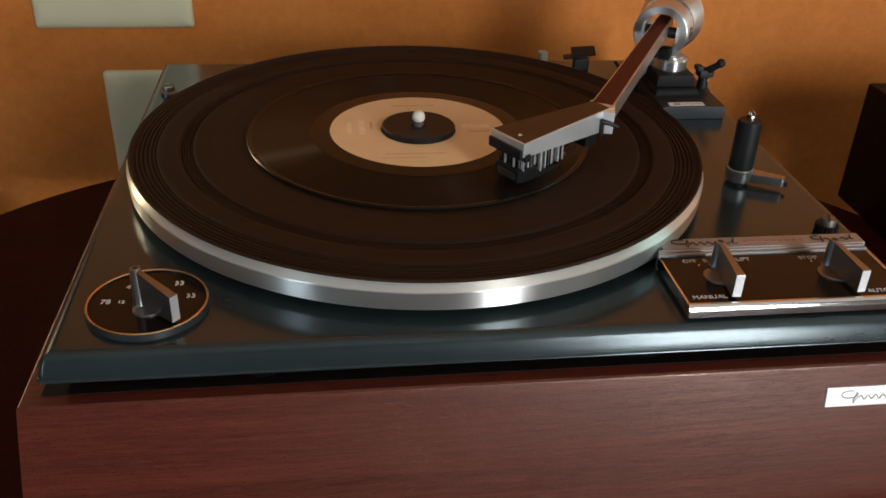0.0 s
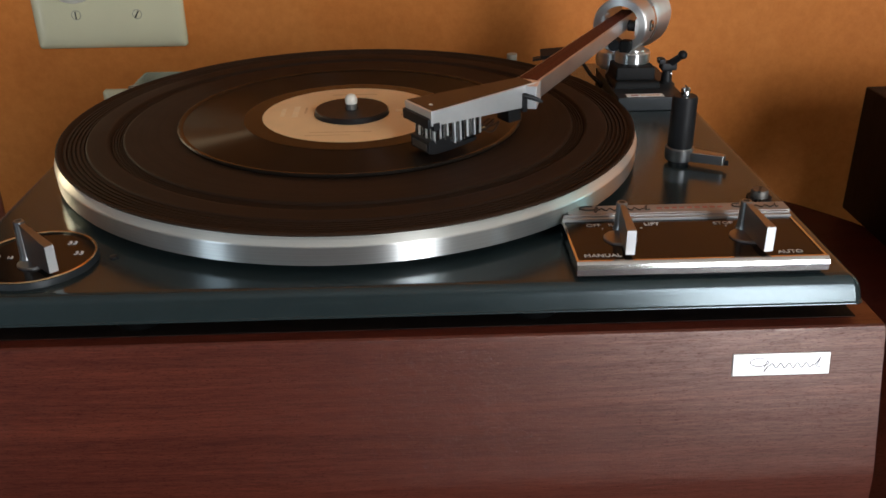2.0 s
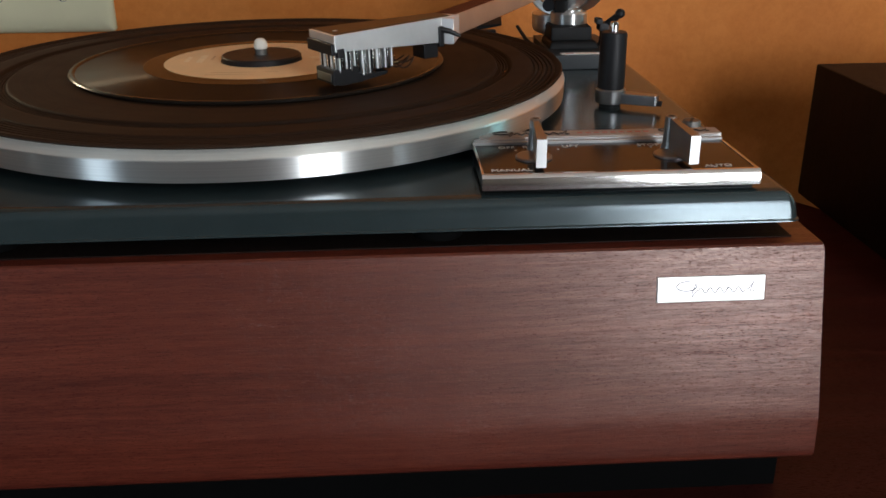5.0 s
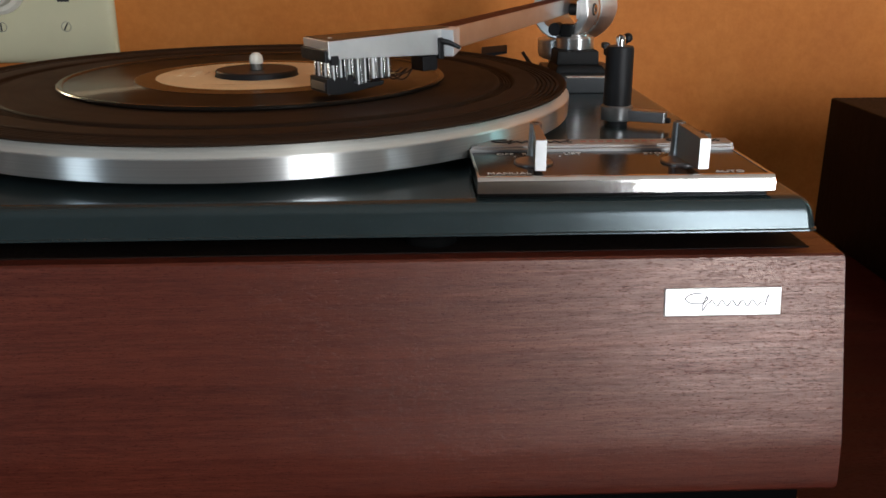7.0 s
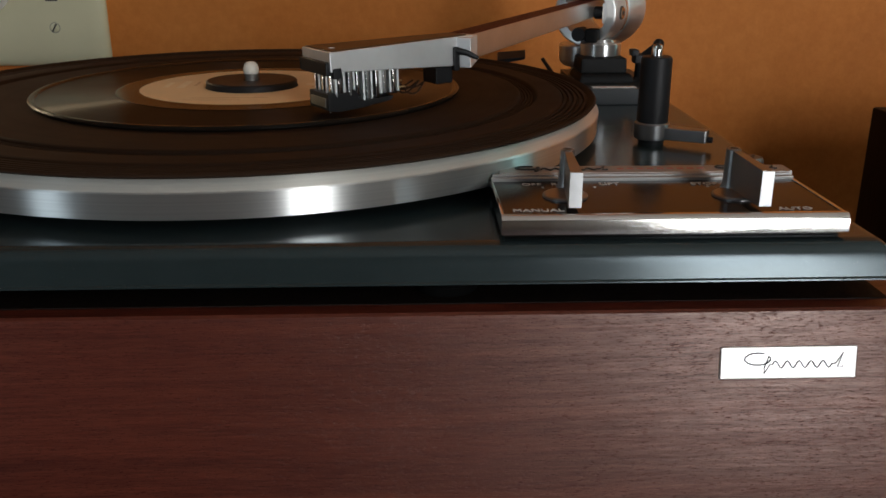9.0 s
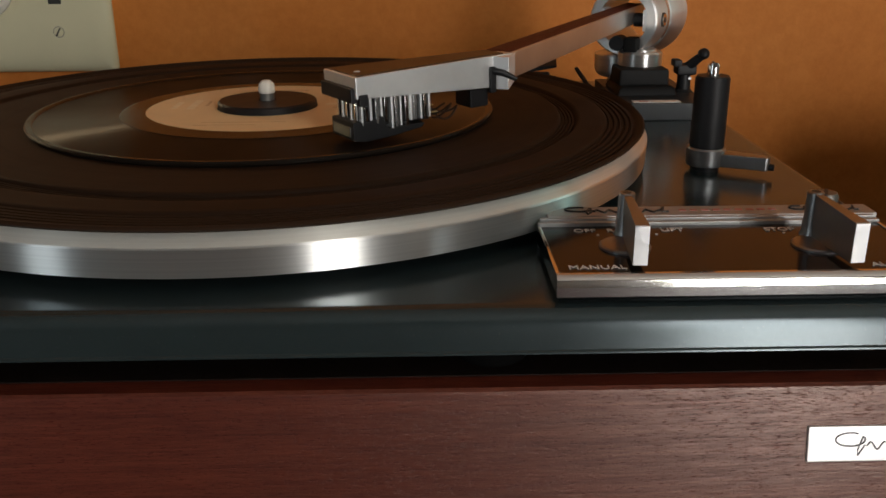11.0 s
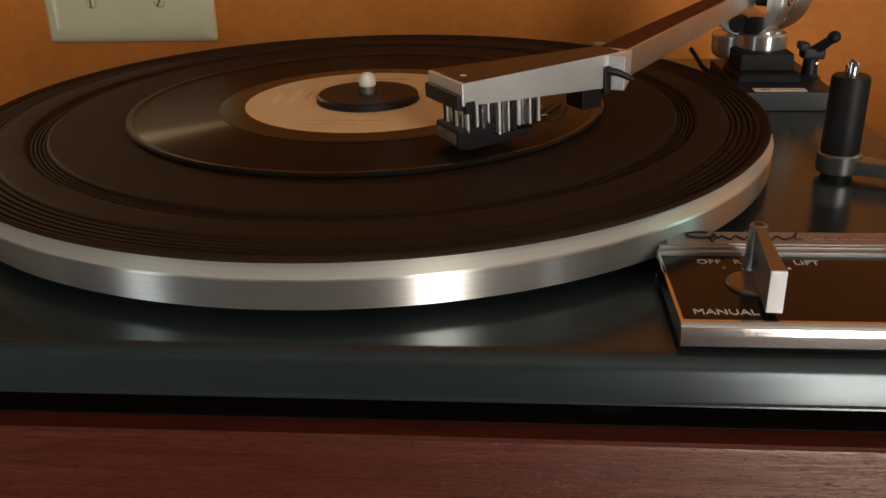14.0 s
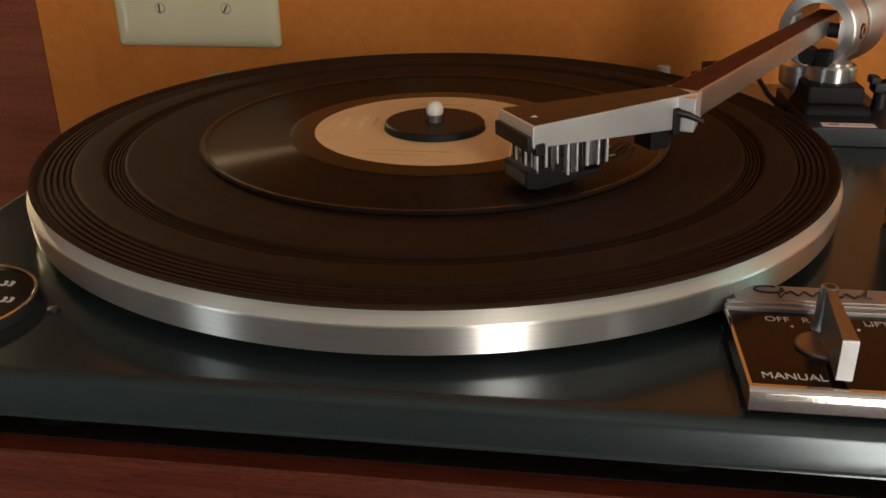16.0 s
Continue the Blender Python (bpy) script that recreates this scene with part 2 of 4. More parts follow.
ARMWOOD = wood("arm_wood_inlay", (0.060, 0.013, 0.007), (0.095, 0.022, 0.011), (0.130, 0.032, 0.016), 0.55, "x", 3.0, 0.0, 0.12)
HEADTOP = plain("dark_bronze_top", (0.034, 0.021, 0.013), 0.36, 0.3, vary=0.1, scale=60, spec=0.35)
POSTGREY = plain("pale_grey_plastic", (0.30, 0.28, 0.22), 0.5, vary=0.05)
IVORY = plain("ivory_plastic", (0.70, 0.66, 0.44), 0.14, vary=0.03, scale=25)
WHITE = plain("white_plastic", (0.80, 0.76, 0.66), 0.4, vary=0.04, scale=200)
DARKSLOT = plain("dark_slot", (0.03, 0.028, 0.024), 0.6)
WIRE = plain("thin_wire", (0.03, 0.018, 0.012), 0.7, spec=0.15)


# ---- mesh tools ----
def smooth(me, angle=35):
    """Smooth shading in which broad faces keep their own normal and small bevels bend between them."""
    me.shade_smooth()
    limit = math.cos(radians(angle))
    faces = me.polygons
    normals = [f.normal.copy() for f in faces]
    areas = [f.area for f in faces]
    around = [[] for _ in me.vertices]
    for f in faces:
        for v in f.vertices:
            around[v].append(f.index)
    out = []
    for f in faces:
        n0 = normals[f.index]
        for v in f.vertices:
            n = Vector((0, 0, 0))
            for k in around[v]:
                if normals[k].dot(n0) > limit:
                    n += normals[k] * areas[k]
            out.append(n.normalized() if n.length > 1e-12 else n0)
    me.normals_split_custom_set(out)


def link_mesh(name, bm, mat, parent=None, label="", m=None, angle=35):
    bmesh.ops.recalc_face_normals(bm, faces=bm.faces)
    me = bpy.data.meshes.new(name)
    bm.to_mesh(me)
    bm.free()
    for x in mat if isinstance(mat, (list, tuple)) else (mat,):
        me.materials.append(x)
    smooth(me, angle)
    ob = new(name, me)
    if parent:
        ob.parent = parent
    if m is not None:
        ob.matrix_basis = m
    if label:
        tagged(ob, label)
    return ob


def part(name, bm, mat, parent, label="", m=None, angle=35):
    return link_mesh(name, bm, mat, parent, label, m, angle)


def thing(name, m, label, category, group="", kind=""):
    ob = new(name)
    ob.empty_display_size = 0.02
    ob.matrix_basis = m
    return tagged(ob, label, category, group, kind)


def bevel(bm, w, seg=2, edges=None):
    if w > 0:
        bmesh.ops.bevel(bm, geom=list(edges or bm.edges), offset=w, segments=seg, affect="EDGES", profile=0.5, clamp_overlap=True)
    return bm


def box(x0, x1, y0, y1, z0, z1, w=0.0, seg=2):
    bm = bmesh.new()
    bmesh.ops.create_cube(bm, size=1)
    for v in bm.verts:
        v.co = Vector(((x0 + x1) / 2 + v.co.x * (x1 - x0), (y0 + y1) / 2 + v.co.y * (y1 - y0), (z0 + z1) / 2 + v.co.z * (z1 - z0)))
    return bevel(bm, w, seg)


def lathe(profile, seg=48, bm=None, at=(0, 0, 0)):
    """Turns (radius, height) pairs about z; a radius of 0 closes the end."""
    bm = bm or bmesh.new()
    rings = []
    for r, z in profile:
        if r <= 1e-7:
            rings.append([bm.verts.new((at[0], at[1], at[2] + z))])
        else:
            rings.append([bm.verts.new((at[0] + r * math.cos(2 * math.pi * k / seg), at[1] + r * math.sin(2 * math.pi * k / seg), at[2] + z)) for k in range(seg)])
    for a, b in zip(rings, rings[1:]):
        for k in range(seg):
            j = (k + 1) % seg
            if len(a) == 1 and len(b) == 1:
                continue
            if len(a) == 1:
                bm.faces.new((a[0], b[k], b[j]))
            elif len(b) == 1:
                bm.faces.new((a[k], a[j], b[0]))
            else:
                bm.faces.new((a[k], a[j], b[j], b[k]))
    return bm


def slab(outline, z0, z1, w=0.0, seg=2, bm=None, top_only=False):
    """A flat outline raised from z0 to z1, with bevelled edges."""
    bm = bm or bmesh.new()
    lo = [bm.verts.new((x, y, z0)) for x, y in outline]
    hi = [bm.verts.new((x, y, z1)) for x, y in outline]
    bm.faces.new(lo[::-1])
    top = bm.faces.new(hi)
    n = len(lo)
    for k in range(n):
        bm.faces.new((lo[k], lo[(k + 1) % n], hi[(k + 1) % n], hi[k]))
    if w > 0:
        bevel(bm, w, seg, list(top.edges) if top_only else None)
    return bm


def tube(points, r, seg=8, closed_ends=True):
    bm = bmesh.new()
    pts = [Vector(p) for p in points]
    rings = []
    for k, p in enumerate(pts):
        d = (pts[min(k + 1, len(pts) - 1)] - pts[max(k - 1, 0)]).normalized()
        q = d.to_track_quat("Z", "Y").to_matrix()
        rr = r[k] if isinstance(r, (list, tuple)) else r
        rings.append([bm.verts.new(p + q @ Vector((rr * math.cos(2 * math.pi * i / seg), rr * math.sin(2 * math.pi * i / seg), 0))) for i in range(seg)])
    for a, b in zip(rings, rings[1:]):
        for i in range(seg):
            j = (i + 1) % seg
            bm.faces.new((a[i], a[j], b[j], b[i]))
    if closed_ends:
        bm.faces.new(rings[0][::-1])
        bm.faces.new(rings[-1])
    return bm


def join(*bms):
    out = bmesh.new()
    for b in bms:
        me = bpy.data.meshes.new("tmp")
        b.to_mesh(me)
        b.free()
        out.from_mesh(me)
        bpy.data.meshes.remove(me)
    return out


def moved(bm, m):
    bmesh.ops.transform(bm, matrix=m, verts=bm.verts)
    return bm


def lettering(name, text, size, m, mat, parent, depth=0.00012, label=""):
    cu = bpy.data.curves.new(name, "FONT")
    cu.body, cu.size, cu.extrude = text, size, depth
    cu.align_x, cu.align_y = "CENTER", "CENTER"
    tmp = bpy.data.objects.new("tmp_text", cu)
    scene.collection.objects.link(tmp)
    dg = bpy.context.evaluated_depsgraph_get()
    me = bpy.data.meshes.new_from_object(tmp.evaluated_get(dg))
    bpy.data.objects.remove(tmp)
    me.materials.clear()
    me.materials.append(mat)
    ob = new(name, me)
    ob.parent = parent
    ob.matrix_basis = m
    if label:
        tagged(ob, label)
    return ob


# ---- the room ----
WALL_Y = 0.2765
FLOOR_Z = -0.62


def structure(name, bm, mat, label):
    return tagged(link_mesh(name, bm, mat), label, name.split("_")[0], kind="structure")


structure("wall_north", join(box(-0.323, 2.0, WALL_Y, WALL_Y + 0.12, FLOOR_Z, 1.85), box(-2.0, -1.15, WALL_Y, WALL_Y + 0.12, FLOOR_Z, 1.85), box(-1.15, -0.323, WALL_Y, WALL_Y + 0.12, 1.42, 1.85)), WALL, "warm orange painted plaster wall with a doorway")
structure("wall_next_room", join(box(-2.12, 0.5, 2.2, 2.32, FLOOR_Z, 1.85), box(-2.12, -2.0, WALL_Y + 0.12, 2.2, FLOOR_Z, 1.85), box(0.4, 0.5, WALL_Y + 0.12, 2.2, FLOOR_Z, 1.85)), NEXTROOM, "unseen walls beyond the doorway, with an unlit room's darkness put in their colour")
structure("floor_next_room", box(-2.12, 0.5, WALL_Y + 0.12, 2.32, FLOOR_Z - 0.1, FLOOR_Z), FLOOR, "grey carpet beyond the doorway")
structure("ceiling_next_room", box(-2.12, 0.5, WALL_Y + 0.12, 2.32, 1.85, 1.95), CEIL, "plain off-white ceiling beyond the doorway")
structure("wall_south", join(box(-2.12, 0.780, -2.62, -2.5, FLOOR_Z, 1.85), box(1.340, 2.12, -2.62, -2.5, FLOOR_Z, 1.85), box(0.780, 1.340, -2.62, -2.5, FLOOR_Z, -0.52), box(0.780, 1.340, -2.62, -2.5, 1.43, 1.85)), ROOM, "plain wall with a tall narrow window")
structure("wall_east", join(box(2.0, 2.12, -2.5, -0.03, FLOOR_Z, 1.85), box(2.0, 2.12, 0.23, WALL_Y + 0.12, FLOOR_Z, 1.85), box(2.0, 2.12, -0.03, 0.23, FLOOR_Z, 0.22), box(2.0, 2.12, -0.03, 0.23, 1.48, 1.85)), ROOM, "plain side wall with a narrow window")
structure("wall_west", join(box(-2.12, -2.0, -2.5, -2.17, FLOOR_Z, 1.85), box(-2.12, -2.0, -1.57, WALL_Y + 0.12, FLOOR_Z, 1.85), box(-2.12, -2.0, -2.17, -1.57, FLOOR_Z, -0.47), box(-2.12, -2.0, -2.17, -1.57, 1.47, 1.85)), ROOM, "plain side wall with a window")
structure("floor", box(-2.12, 2.12, -2.62, WALL_Y + 0.12, FLOOR_Z - 0.1, FLOOR_Z), FLOOR, "grey carpeted floor of the room")
structure("ceiling", box(-2.12, 2.12, -2.62, WALL_Y + 0.12, 1.85, 1.95), CEIL, "plain off-white ceiling")
window = tagged(new("window_1"), "tall window with a white frame and a centre bar", "window", kind="structure")
part("window_frame", join(box(0.760, 0.810, -2.50, -2.38, -0.54, 1.45), box(1.310, 1.360, -2.50, -2.38, -0.54, 1.45), box(0.810, 1.310, -2.50, -2.38, 1.40, 1.45), box(0.810, 1.310, -2.50, -2.38, -0.54, -0.50)), WHITE, window)
part("centre_bar", box(1.045, 1.075, -2.40, -2.38, -0.50, 1.40), WHITE, window)

# ---- the table ----
table = thing("side_table", pose(0, 0, FLOOR_Z), "dark red-brown wooden table with rounded corners against an orange wall", "table")


def superellipse(cx, cy, a, b, n, ymax, count=96):
    pts = []
    for k in range(count):
        t = 2 * math.pi * k / count
        c, s = math.cos(t), math.sin(t)
        pts.append((cx + a * math.copysign(abs(c) ** (2 / n), c), min(ymax, cy + b * math.copysign(abs(s) ** (2 / n), s))))
    out = []
    for p in pts:
        if not out or (Vector(p) - Vector(out[-1])).length > 1e-5:
            out.append(p)
    return out


part("tabletop", slab(superellipse(0.02, -0.15, 0.40, 0.43, 2.6, 0.268), -0.025 - FLOOR_Z, -FLOOR_Z, 0.004, 2, top_only=True), TABLE, table)
for sx in (-1, 1):
    for sy in (-1, 1):
        lx, ly = 0.02 + sx * 0.27, -0.16 + sy * 0.26
        part("leg", box(lx - 0.022, lx + 0.022, ly - 0.022, ly + 0.022, 0, -0.025 - FLOOR_Z, 0.003), TABLE, table)

def trim_bar(x0, x1, section):
    """A trim bar along x with the given (y, z) section and softened ends."""
    bm = bmesh.new()
    a = [bm.verts.new((x0, y, z)) for y, z in section]
    b = [bm.verts.new((x1, y, z)) for y, z in section]
    bm.faces.new(a)
    bm.faces.new(b[::-1])
    n = len(section)
    for k in range(n):
        j = (k + 1) % n
        bm.faces.new((a[k], b[k], b[j], a[j]))
    return bm


def flourish(length, height, humps):
    """A thin pen-stroke scribble: one wide open loop, a row of small humps and a tall end stroke."""
    pts = []
    for k in range(25):
        a = radians(60 + 330 * k / 24)
        pts.append((length * (0.13 + 0.13 * math.cos(a)), height * (0.62 + 0.38 * math.sin(a)), 0))
    pts += [(length * 0.20, height * 0.05, 0), (length * 0.20, -height * 0.30, 0), (length * 0.26, height * 0.30, 0)]
    for k in range(humps * 8 + 1):
        u = k / (humps * 8)
        pts.append((length * (0.28 + 0.60 * u), height * (0.26 + 0.22 * math.sin(2 * math.pi * humps * u)), 0))
    pts += [(length * 0.92, height * 0.30, 0), (length * 0.99, height * 1.0, 0), (length * 0.94, height * 0.08, 0), (length, height * 0.10, 0)]
    return pts


# ---- record player ----
player = thing("record_player", pose(0, 0, 0), "charcoal record player on a mahogany plinth, playing a small record", "record player")
DZ = 0.119


def plinth_mesh():
    """A shallow veneered box whose front leans out towards the bottom and turns under at its lower edge."""
    front = ((0.0236, -0.1756), (0.0248, -0.1767), (0.0280, -0.17725), (0.0395, -0.17670), (0.0415, -0.17652), (0.0435, -0.17628), (0.0455, -0.1760), (0.1016, -0.1668), (0.1026, -0.1665), (0.1032, -0.1656))
    section = [(y, z) for z, y in front] + [(0.205, 0.1032), (0.205, 0.0236)]
    bm = bmesh.new()
    ends = []
    for side in (-1, 1):
        ring = []
        for y, z in section:
            k = (0.1032 - z) / 0.0762
            ring.append(bm.verts.new((0.2062 + 0.0036 * k if side > 0 else -0.1600 - 0.0066 * k, y, z)))
        ends.append(ring)
    n = len(section)
    caps = [bm.faces.new(ends[0]), bm.faces.new(ends[1][::-1])]
    for k in range(n):
        j = (k + 1) % n
        bm.faces.new((ends[0][k], ends[1][k], ends[1][j], ends[0][j]))
    rim = [e for f in caps for e in f.edges]
    return bevel(bm, 0.0006, 2, rim)


plinth = part("plinth", plinth_mesh(), MAHOGANY, player, "reddish mahogany veneer plinth with horizontal grain", angle=25)
part("plinth_base", box(-0.150, 0.2050, -0.1605, 0.198, 0.0, 0.0240), BLACKBASE, player, "recessed matt black base under the plinth")
part("motor_board", box(-0.1530, 0.1975, -0.1600, 0.196, 0.1030, 0.1035, 0.0002), BLACKWOOD, player, "matt black board under the deck")
SLOPE = math.degrees(math.atan2(0.0096, 0.0580))
badge = part("badge", box(-0.0185, 0.0185, -0.0006, 0.0004, -0.0044, 0.0044, 0.0003), BADGE, plinth, "small white metal maker's badge with dark marks", pose(0.1677, -0.1690, 0.0888, -SLOPE, 0, 0))
part("emblem", tube(flourish(0.0270, 0.0044, 5), 0.00020, 5), INKGREY, badge, "thin dark script-like flourish", pose(-0.0120, -0.00062, -0.0016, 90, 0, 0))


def rounded_rect(x0, x1, y0, y1, r, n=6):
    pts = []
    for cx, cy, a0 in ((x1 - r, y1 - r, 0), (x0 + r, y1 - r, 90), (x0 + r, y0 + r, 180), (x1 - r, y0 + r, 270)):
        for k in range(n + 1):
            a = radians(a0 + 90 * k / n)
            pts.append((cx + r * math.cos(a), cy + r * math.sin(a)))
    return pts


DECK_PROFILE = ((0.0026, 0.1085), (0.0029, 0.1087), (0.0028, 0.1091), (0.0022, 0.1095), (0.00194, 0.1112), (0.00144, 0.1136), (0.00074, 0.1156), (-0.0003, 0.1172), (-0.0015, 0.1182), (-0.0029, 0.1188), (-0.0043, DZ))
bm = bmesh.new()
rings = []
for out, z in DECK_PROFILE:
    rings.append([bm.verts.new((x, y, z)) for x, y in rounded_rect(-0.1517 - out, 0.1975 + out, -0.1572 - out, 0.1622 + out, max(0.0008, 0.0022 + 0.5 * out))])
for lo, hi in zip(rings, rings[1:]):
    for k in range(len(lo)):
        j = (k + 1) % len(lo)
        bm.faces.new((lo[k], lo[j], hi[j], hi[k]))
bm.faces.new(rings[0][::-1])
bm.faces.new(rings[-1])
part("deck", bm, DECK, player, "satin charcoal enamelled metal deck with rounded edges")
for fx, fy in ((0.0765, -0.1475), (-0.0745, -0.1475), (0.0765, 0.145), (-0.0745, 0.145)):
    foot = part("spring_foot", lathe([(0, 0), (0.0088, 0), (0.0088, 0.0025), (0.0070, 0.0045), (0.0060, 0.0056), (0, 0.0056)], 24), BLACKBASE, player, m=pose(fx, fy, 0.1036))
    # Small metal disc added for the glint on the foot's front shoulder.
    part("foot_glint", lathe([(0, 0), (0.0012, 0.0003), (0.0012, 0.0008), (0, 0.0008)], 12), TARNISHED, foot, m=pose(0, -0.0062, 0.0052))

# platter with its rubber mat
platter = part("platter", lathe([(0, 0.0020), (0.138, 0.0020), (0.1425, 0.0030), (0.1445, 0.0038), (0.1449, 0.0112), (0.1446, 0.0117), (0.1400, 0.0117), (0, 0.0117)], 384), ALU, player, "turned bare aluminium platter rim", pose(0, 0, DZ), 22)
part("rim_bevel", lathe([(0.1396, 0.0117), (0.1447, 0.0117), (0.1445, 0.0120), (0.1412, 0.0150), (0.1396, 0.0150), (0.1396, 0.0117)], 384), ALUBEVEL, platter, "turned bevel of the platter, with light from above put into its metal", angle=22)
mat_profile = [(0.0, 0.0164), (0.1118, 0.0164), (0.1128, 0.0160), (0.1133, 0.0152)]
for k in range(4):
    r = 0.1134 + k * 0.0013
    mat_profile += [(r, 0.0144), (r + 0.0002, 0.0151), (r + 0.0009, 0.0151), (r + 0.0011, 0.0144)]
mat_profile += [(0.1188, 0.0148), (0.1194, 0.0160), (0.1206, 0.0164), (0.1292, 0.0164), (0.1302, 0.0158)]
for k in range(5):
    r = 0.1306 + k * 0.0020
    mat_profile += [(r, 0.0148), (r + 0.0003, 0.0156), (r + 0.0013, 0.0156), (r + 0.0016, 0.0148)]
mat_profile += [(0.1412, 0.0153), (0.1420, 0.0165), (0.1430, 0.0167), (0.1437, 0.0160), (0.1430, 0.01515), (0.1398, 0.01502), (0.1394, 0.0122), (0, 0.0122)]
part("rubber_mat", lathe(mat_profile, 160), RUBBER, platter, "ribbed black rubber mat", angle=50)
part("spindle", lathe([(0, 0.0160), (0.0029, 0.0160), (0.0029, 0.0236), (0, 0.0236)], 24), TARNISHED, platter)
part("spindle_tip", lathe([(0.0028, 0.0232), (0.0032, 0.0238), (0.0033, 0.0252), (0.0028, 0.0270), (0.0016, 0.0281), (0, 0.0284)], 24), WHITE, platter, "small white domed spindle tip")

# ---- the record and its adaptor ----
record = thing("record", pose(0, 0, DZ + 0.0164), "small black vinyl record with a plain tan label", "record")
part("disc", lathe([(0.0195, 0.0), (0.0845, 0.0), (0.0845, 0.0012), (0.0560, 0.0012), (0.0545, 0.0014), (0.0195, 0.0014), (0.0195, 0.0)], 160), VINYL, record)
part("rim", lathe([(0.0845, 0.0), (0.0868, 0.0), (0.0874, 0.0007), (0.0874, 0.0013), (0.0868, 0.0019), (0.0856, 0.0019), (0.0845, 0.0012), (0.0845, 0.0)], 160), SMOOTHVINYL, record, "smooth raised rim of the record")
part("run_out", lathe([(0.0455, 0.0013), (0.0455, 0.0018), (0.0475, 0.0018), (0.0485, 0.0016), (0.0535, 0.0016), (0.0548, 0.00145), (0.0455, 0.0013)], 128), SMOOTHVINYL, record, "smooth black band round the label")
label_part = part("paper_label", lathe([(0.0193, 0.0015), (0.0455, 0.0015), (0.0455, 0.00172), (0.0193, 0.00172)], 96), PAPER, record, "plain tan paper record label")
for bx, by, bw, bh, ink in ((-0.029, 0.004, 0.0030, 0.018, PALEPRINT), (-0.0355, 0.003, 0.0022, 0.013, PALEPRINT), (-0.024, 0.006, 0.0012, 0.010, PRINT), (0.030, 0.003, 0.0150, 0.0042, PALEPRINT), (0.031, -0.004, 0.0110, 0.0012, PRINT), (-0.004, -0.0300, 0.0300, 0.0010, PRINT), (-0.010, -0.0345, 0.0220, 0.0008, PRINT), (0.0, 0.0330, 0.0240, 0.0012, PRINT)):
    part("print_bar", box(-bw / 2, bw / 2, -bh / 2, bh / 2, 0, 0.00006), ink, label_part, m=pose(bx, by, 0.00173))
tagged(link_mesh("record_adaptor", lathe([(0.0034, -0.0010), (0.0189, -0.0010), (0.0189, 0.0026), (0.0183, 0.0032), (0.0042, 0.0032), (0.0034, 0.0028), (0.0034, -0.0010)], 64), BLACK, m=pose(0, 0, DZ + 0.0176)), "round black plastic centre adaptor in the record", "adaptor")


# ---- selector knobs ----
def selector(name, parent, m, length, h, label, foot=0.0066, end=0.0116, lead=(0.0, 0.0)):
    """A metal lever knob: flat round foot, a post with a hole at its back, and a wedge grip with a flat bright end."""
    knob = part(name, lathe([(0, 0), (foot, 0), (foot, 0.0005), (foot * 0.93, 0.0009), (0, 0.0013)], 32, at=(lead[0], lead[1], 0)), SATIN, parent, label, m)
    part("post", lathe([(0, 0.0002), (0.0030, 0.0006), (0.0025, 0.0018), (0.0024, 0.0040), (0.0021, h - 0.0003), (0.0018, h), (0.0012, h), (0.0011, h - 0.0012), (0, h - 0.0012)], 28), SATIN, knob, "round post with a hole in its top")
    bm = bmesh.new()
    prof = [(0.0002, 0.0010, 0.0009), (0.0002, h - 0.0003, 0.0010), (-length, end, 0.0018), (-length, 0.0014, 0.0018)]
    left = [bm.verts.new((-w, y, z)) for y, z, w in prof]
    right = [bm.verts.new((w, y, z)) for y, z, w in prof]
    bm.faces.new(left)
    bm.faces.new(right[::-1])
    for k in range(4):
        j = (k + 1) % 4
        bm.faces.new((left[k], right[k], right[j], left[j]))
    bevel(bm, 0.0002, 2)
    part("grip", bm, SATIN, knob)
    part("grip_end", box(-0.00175, 0.00175, -length - 0.0003, -length + 0.0002, 0.0016, end - 0.0002, 0.0001), CAST, knob, "bright flat metal end")
    part("hole", lathe([(0, h - 0.0011), (0.0012, h - 0.0011), (0.0012, h + 0.00005), (0, h + 0.00005)], 16), DARKSLOT, knob)
    return knob


# ---- control panel ----
PZ = 0.1254
panel = part("control_panel", box(0.0922, 0.1852, -0.1514, -0.1160, DZ, PZ, 0.0003), PANEL, player, "glossy black control panel with silver lettering")
BAR = [(-0.1547, DZ + 0.0018), (-0.1547, DZ + 0.0040), (-0.15462, DZ + 0.0049), (-0.15442, DZ + 0.0056), (-0.15410, DZ + 0.0062), (-0.1536, 0.1257), (-0.1530, 0.1260), (-0.1518, 0.1259), (-0.1518, DZ + 0.0018)]
part("chrome_frame", trim_bar(0.0912, 0.1862, BAR), WORNCHROME, panel, "bright chrome trim along the panel front", angle=28)
part("side_trim", box(0.0912, 0.0922, -0.1517, -0.1162, DZ + 0.0018, 0.1258, 0.0003), CHROME, panel, "thin chrome side trim")
part("side_trim", box(0.1852, 0.1862, -0.1517, -0.1162, DZ + 0.0018, 0.1258, 0.0003), CHROME, panel, "thin chrome side trim")
part("rear_trim", box(0.0916, 0.1862, -0.1160, -0.1142, DZ, 0.1264, 0.0003), NAMEPLATE, panel, "thin metal bar behind the panel")
part("rear_trim", box(0.0922, 0.1858, -0.1140, -0.1126, DZ, 0.1270, 0.0003), NAMEPLATE, panel, "thin metal bar behind the panel")
nameplate = part("nameplate", box(0.0945, 0.1872, -0.1124, -0.1040, DZ, 0.1272, 0.0005), NAMEPLATE, panel, "silver nameplate strip with raised dark marks")


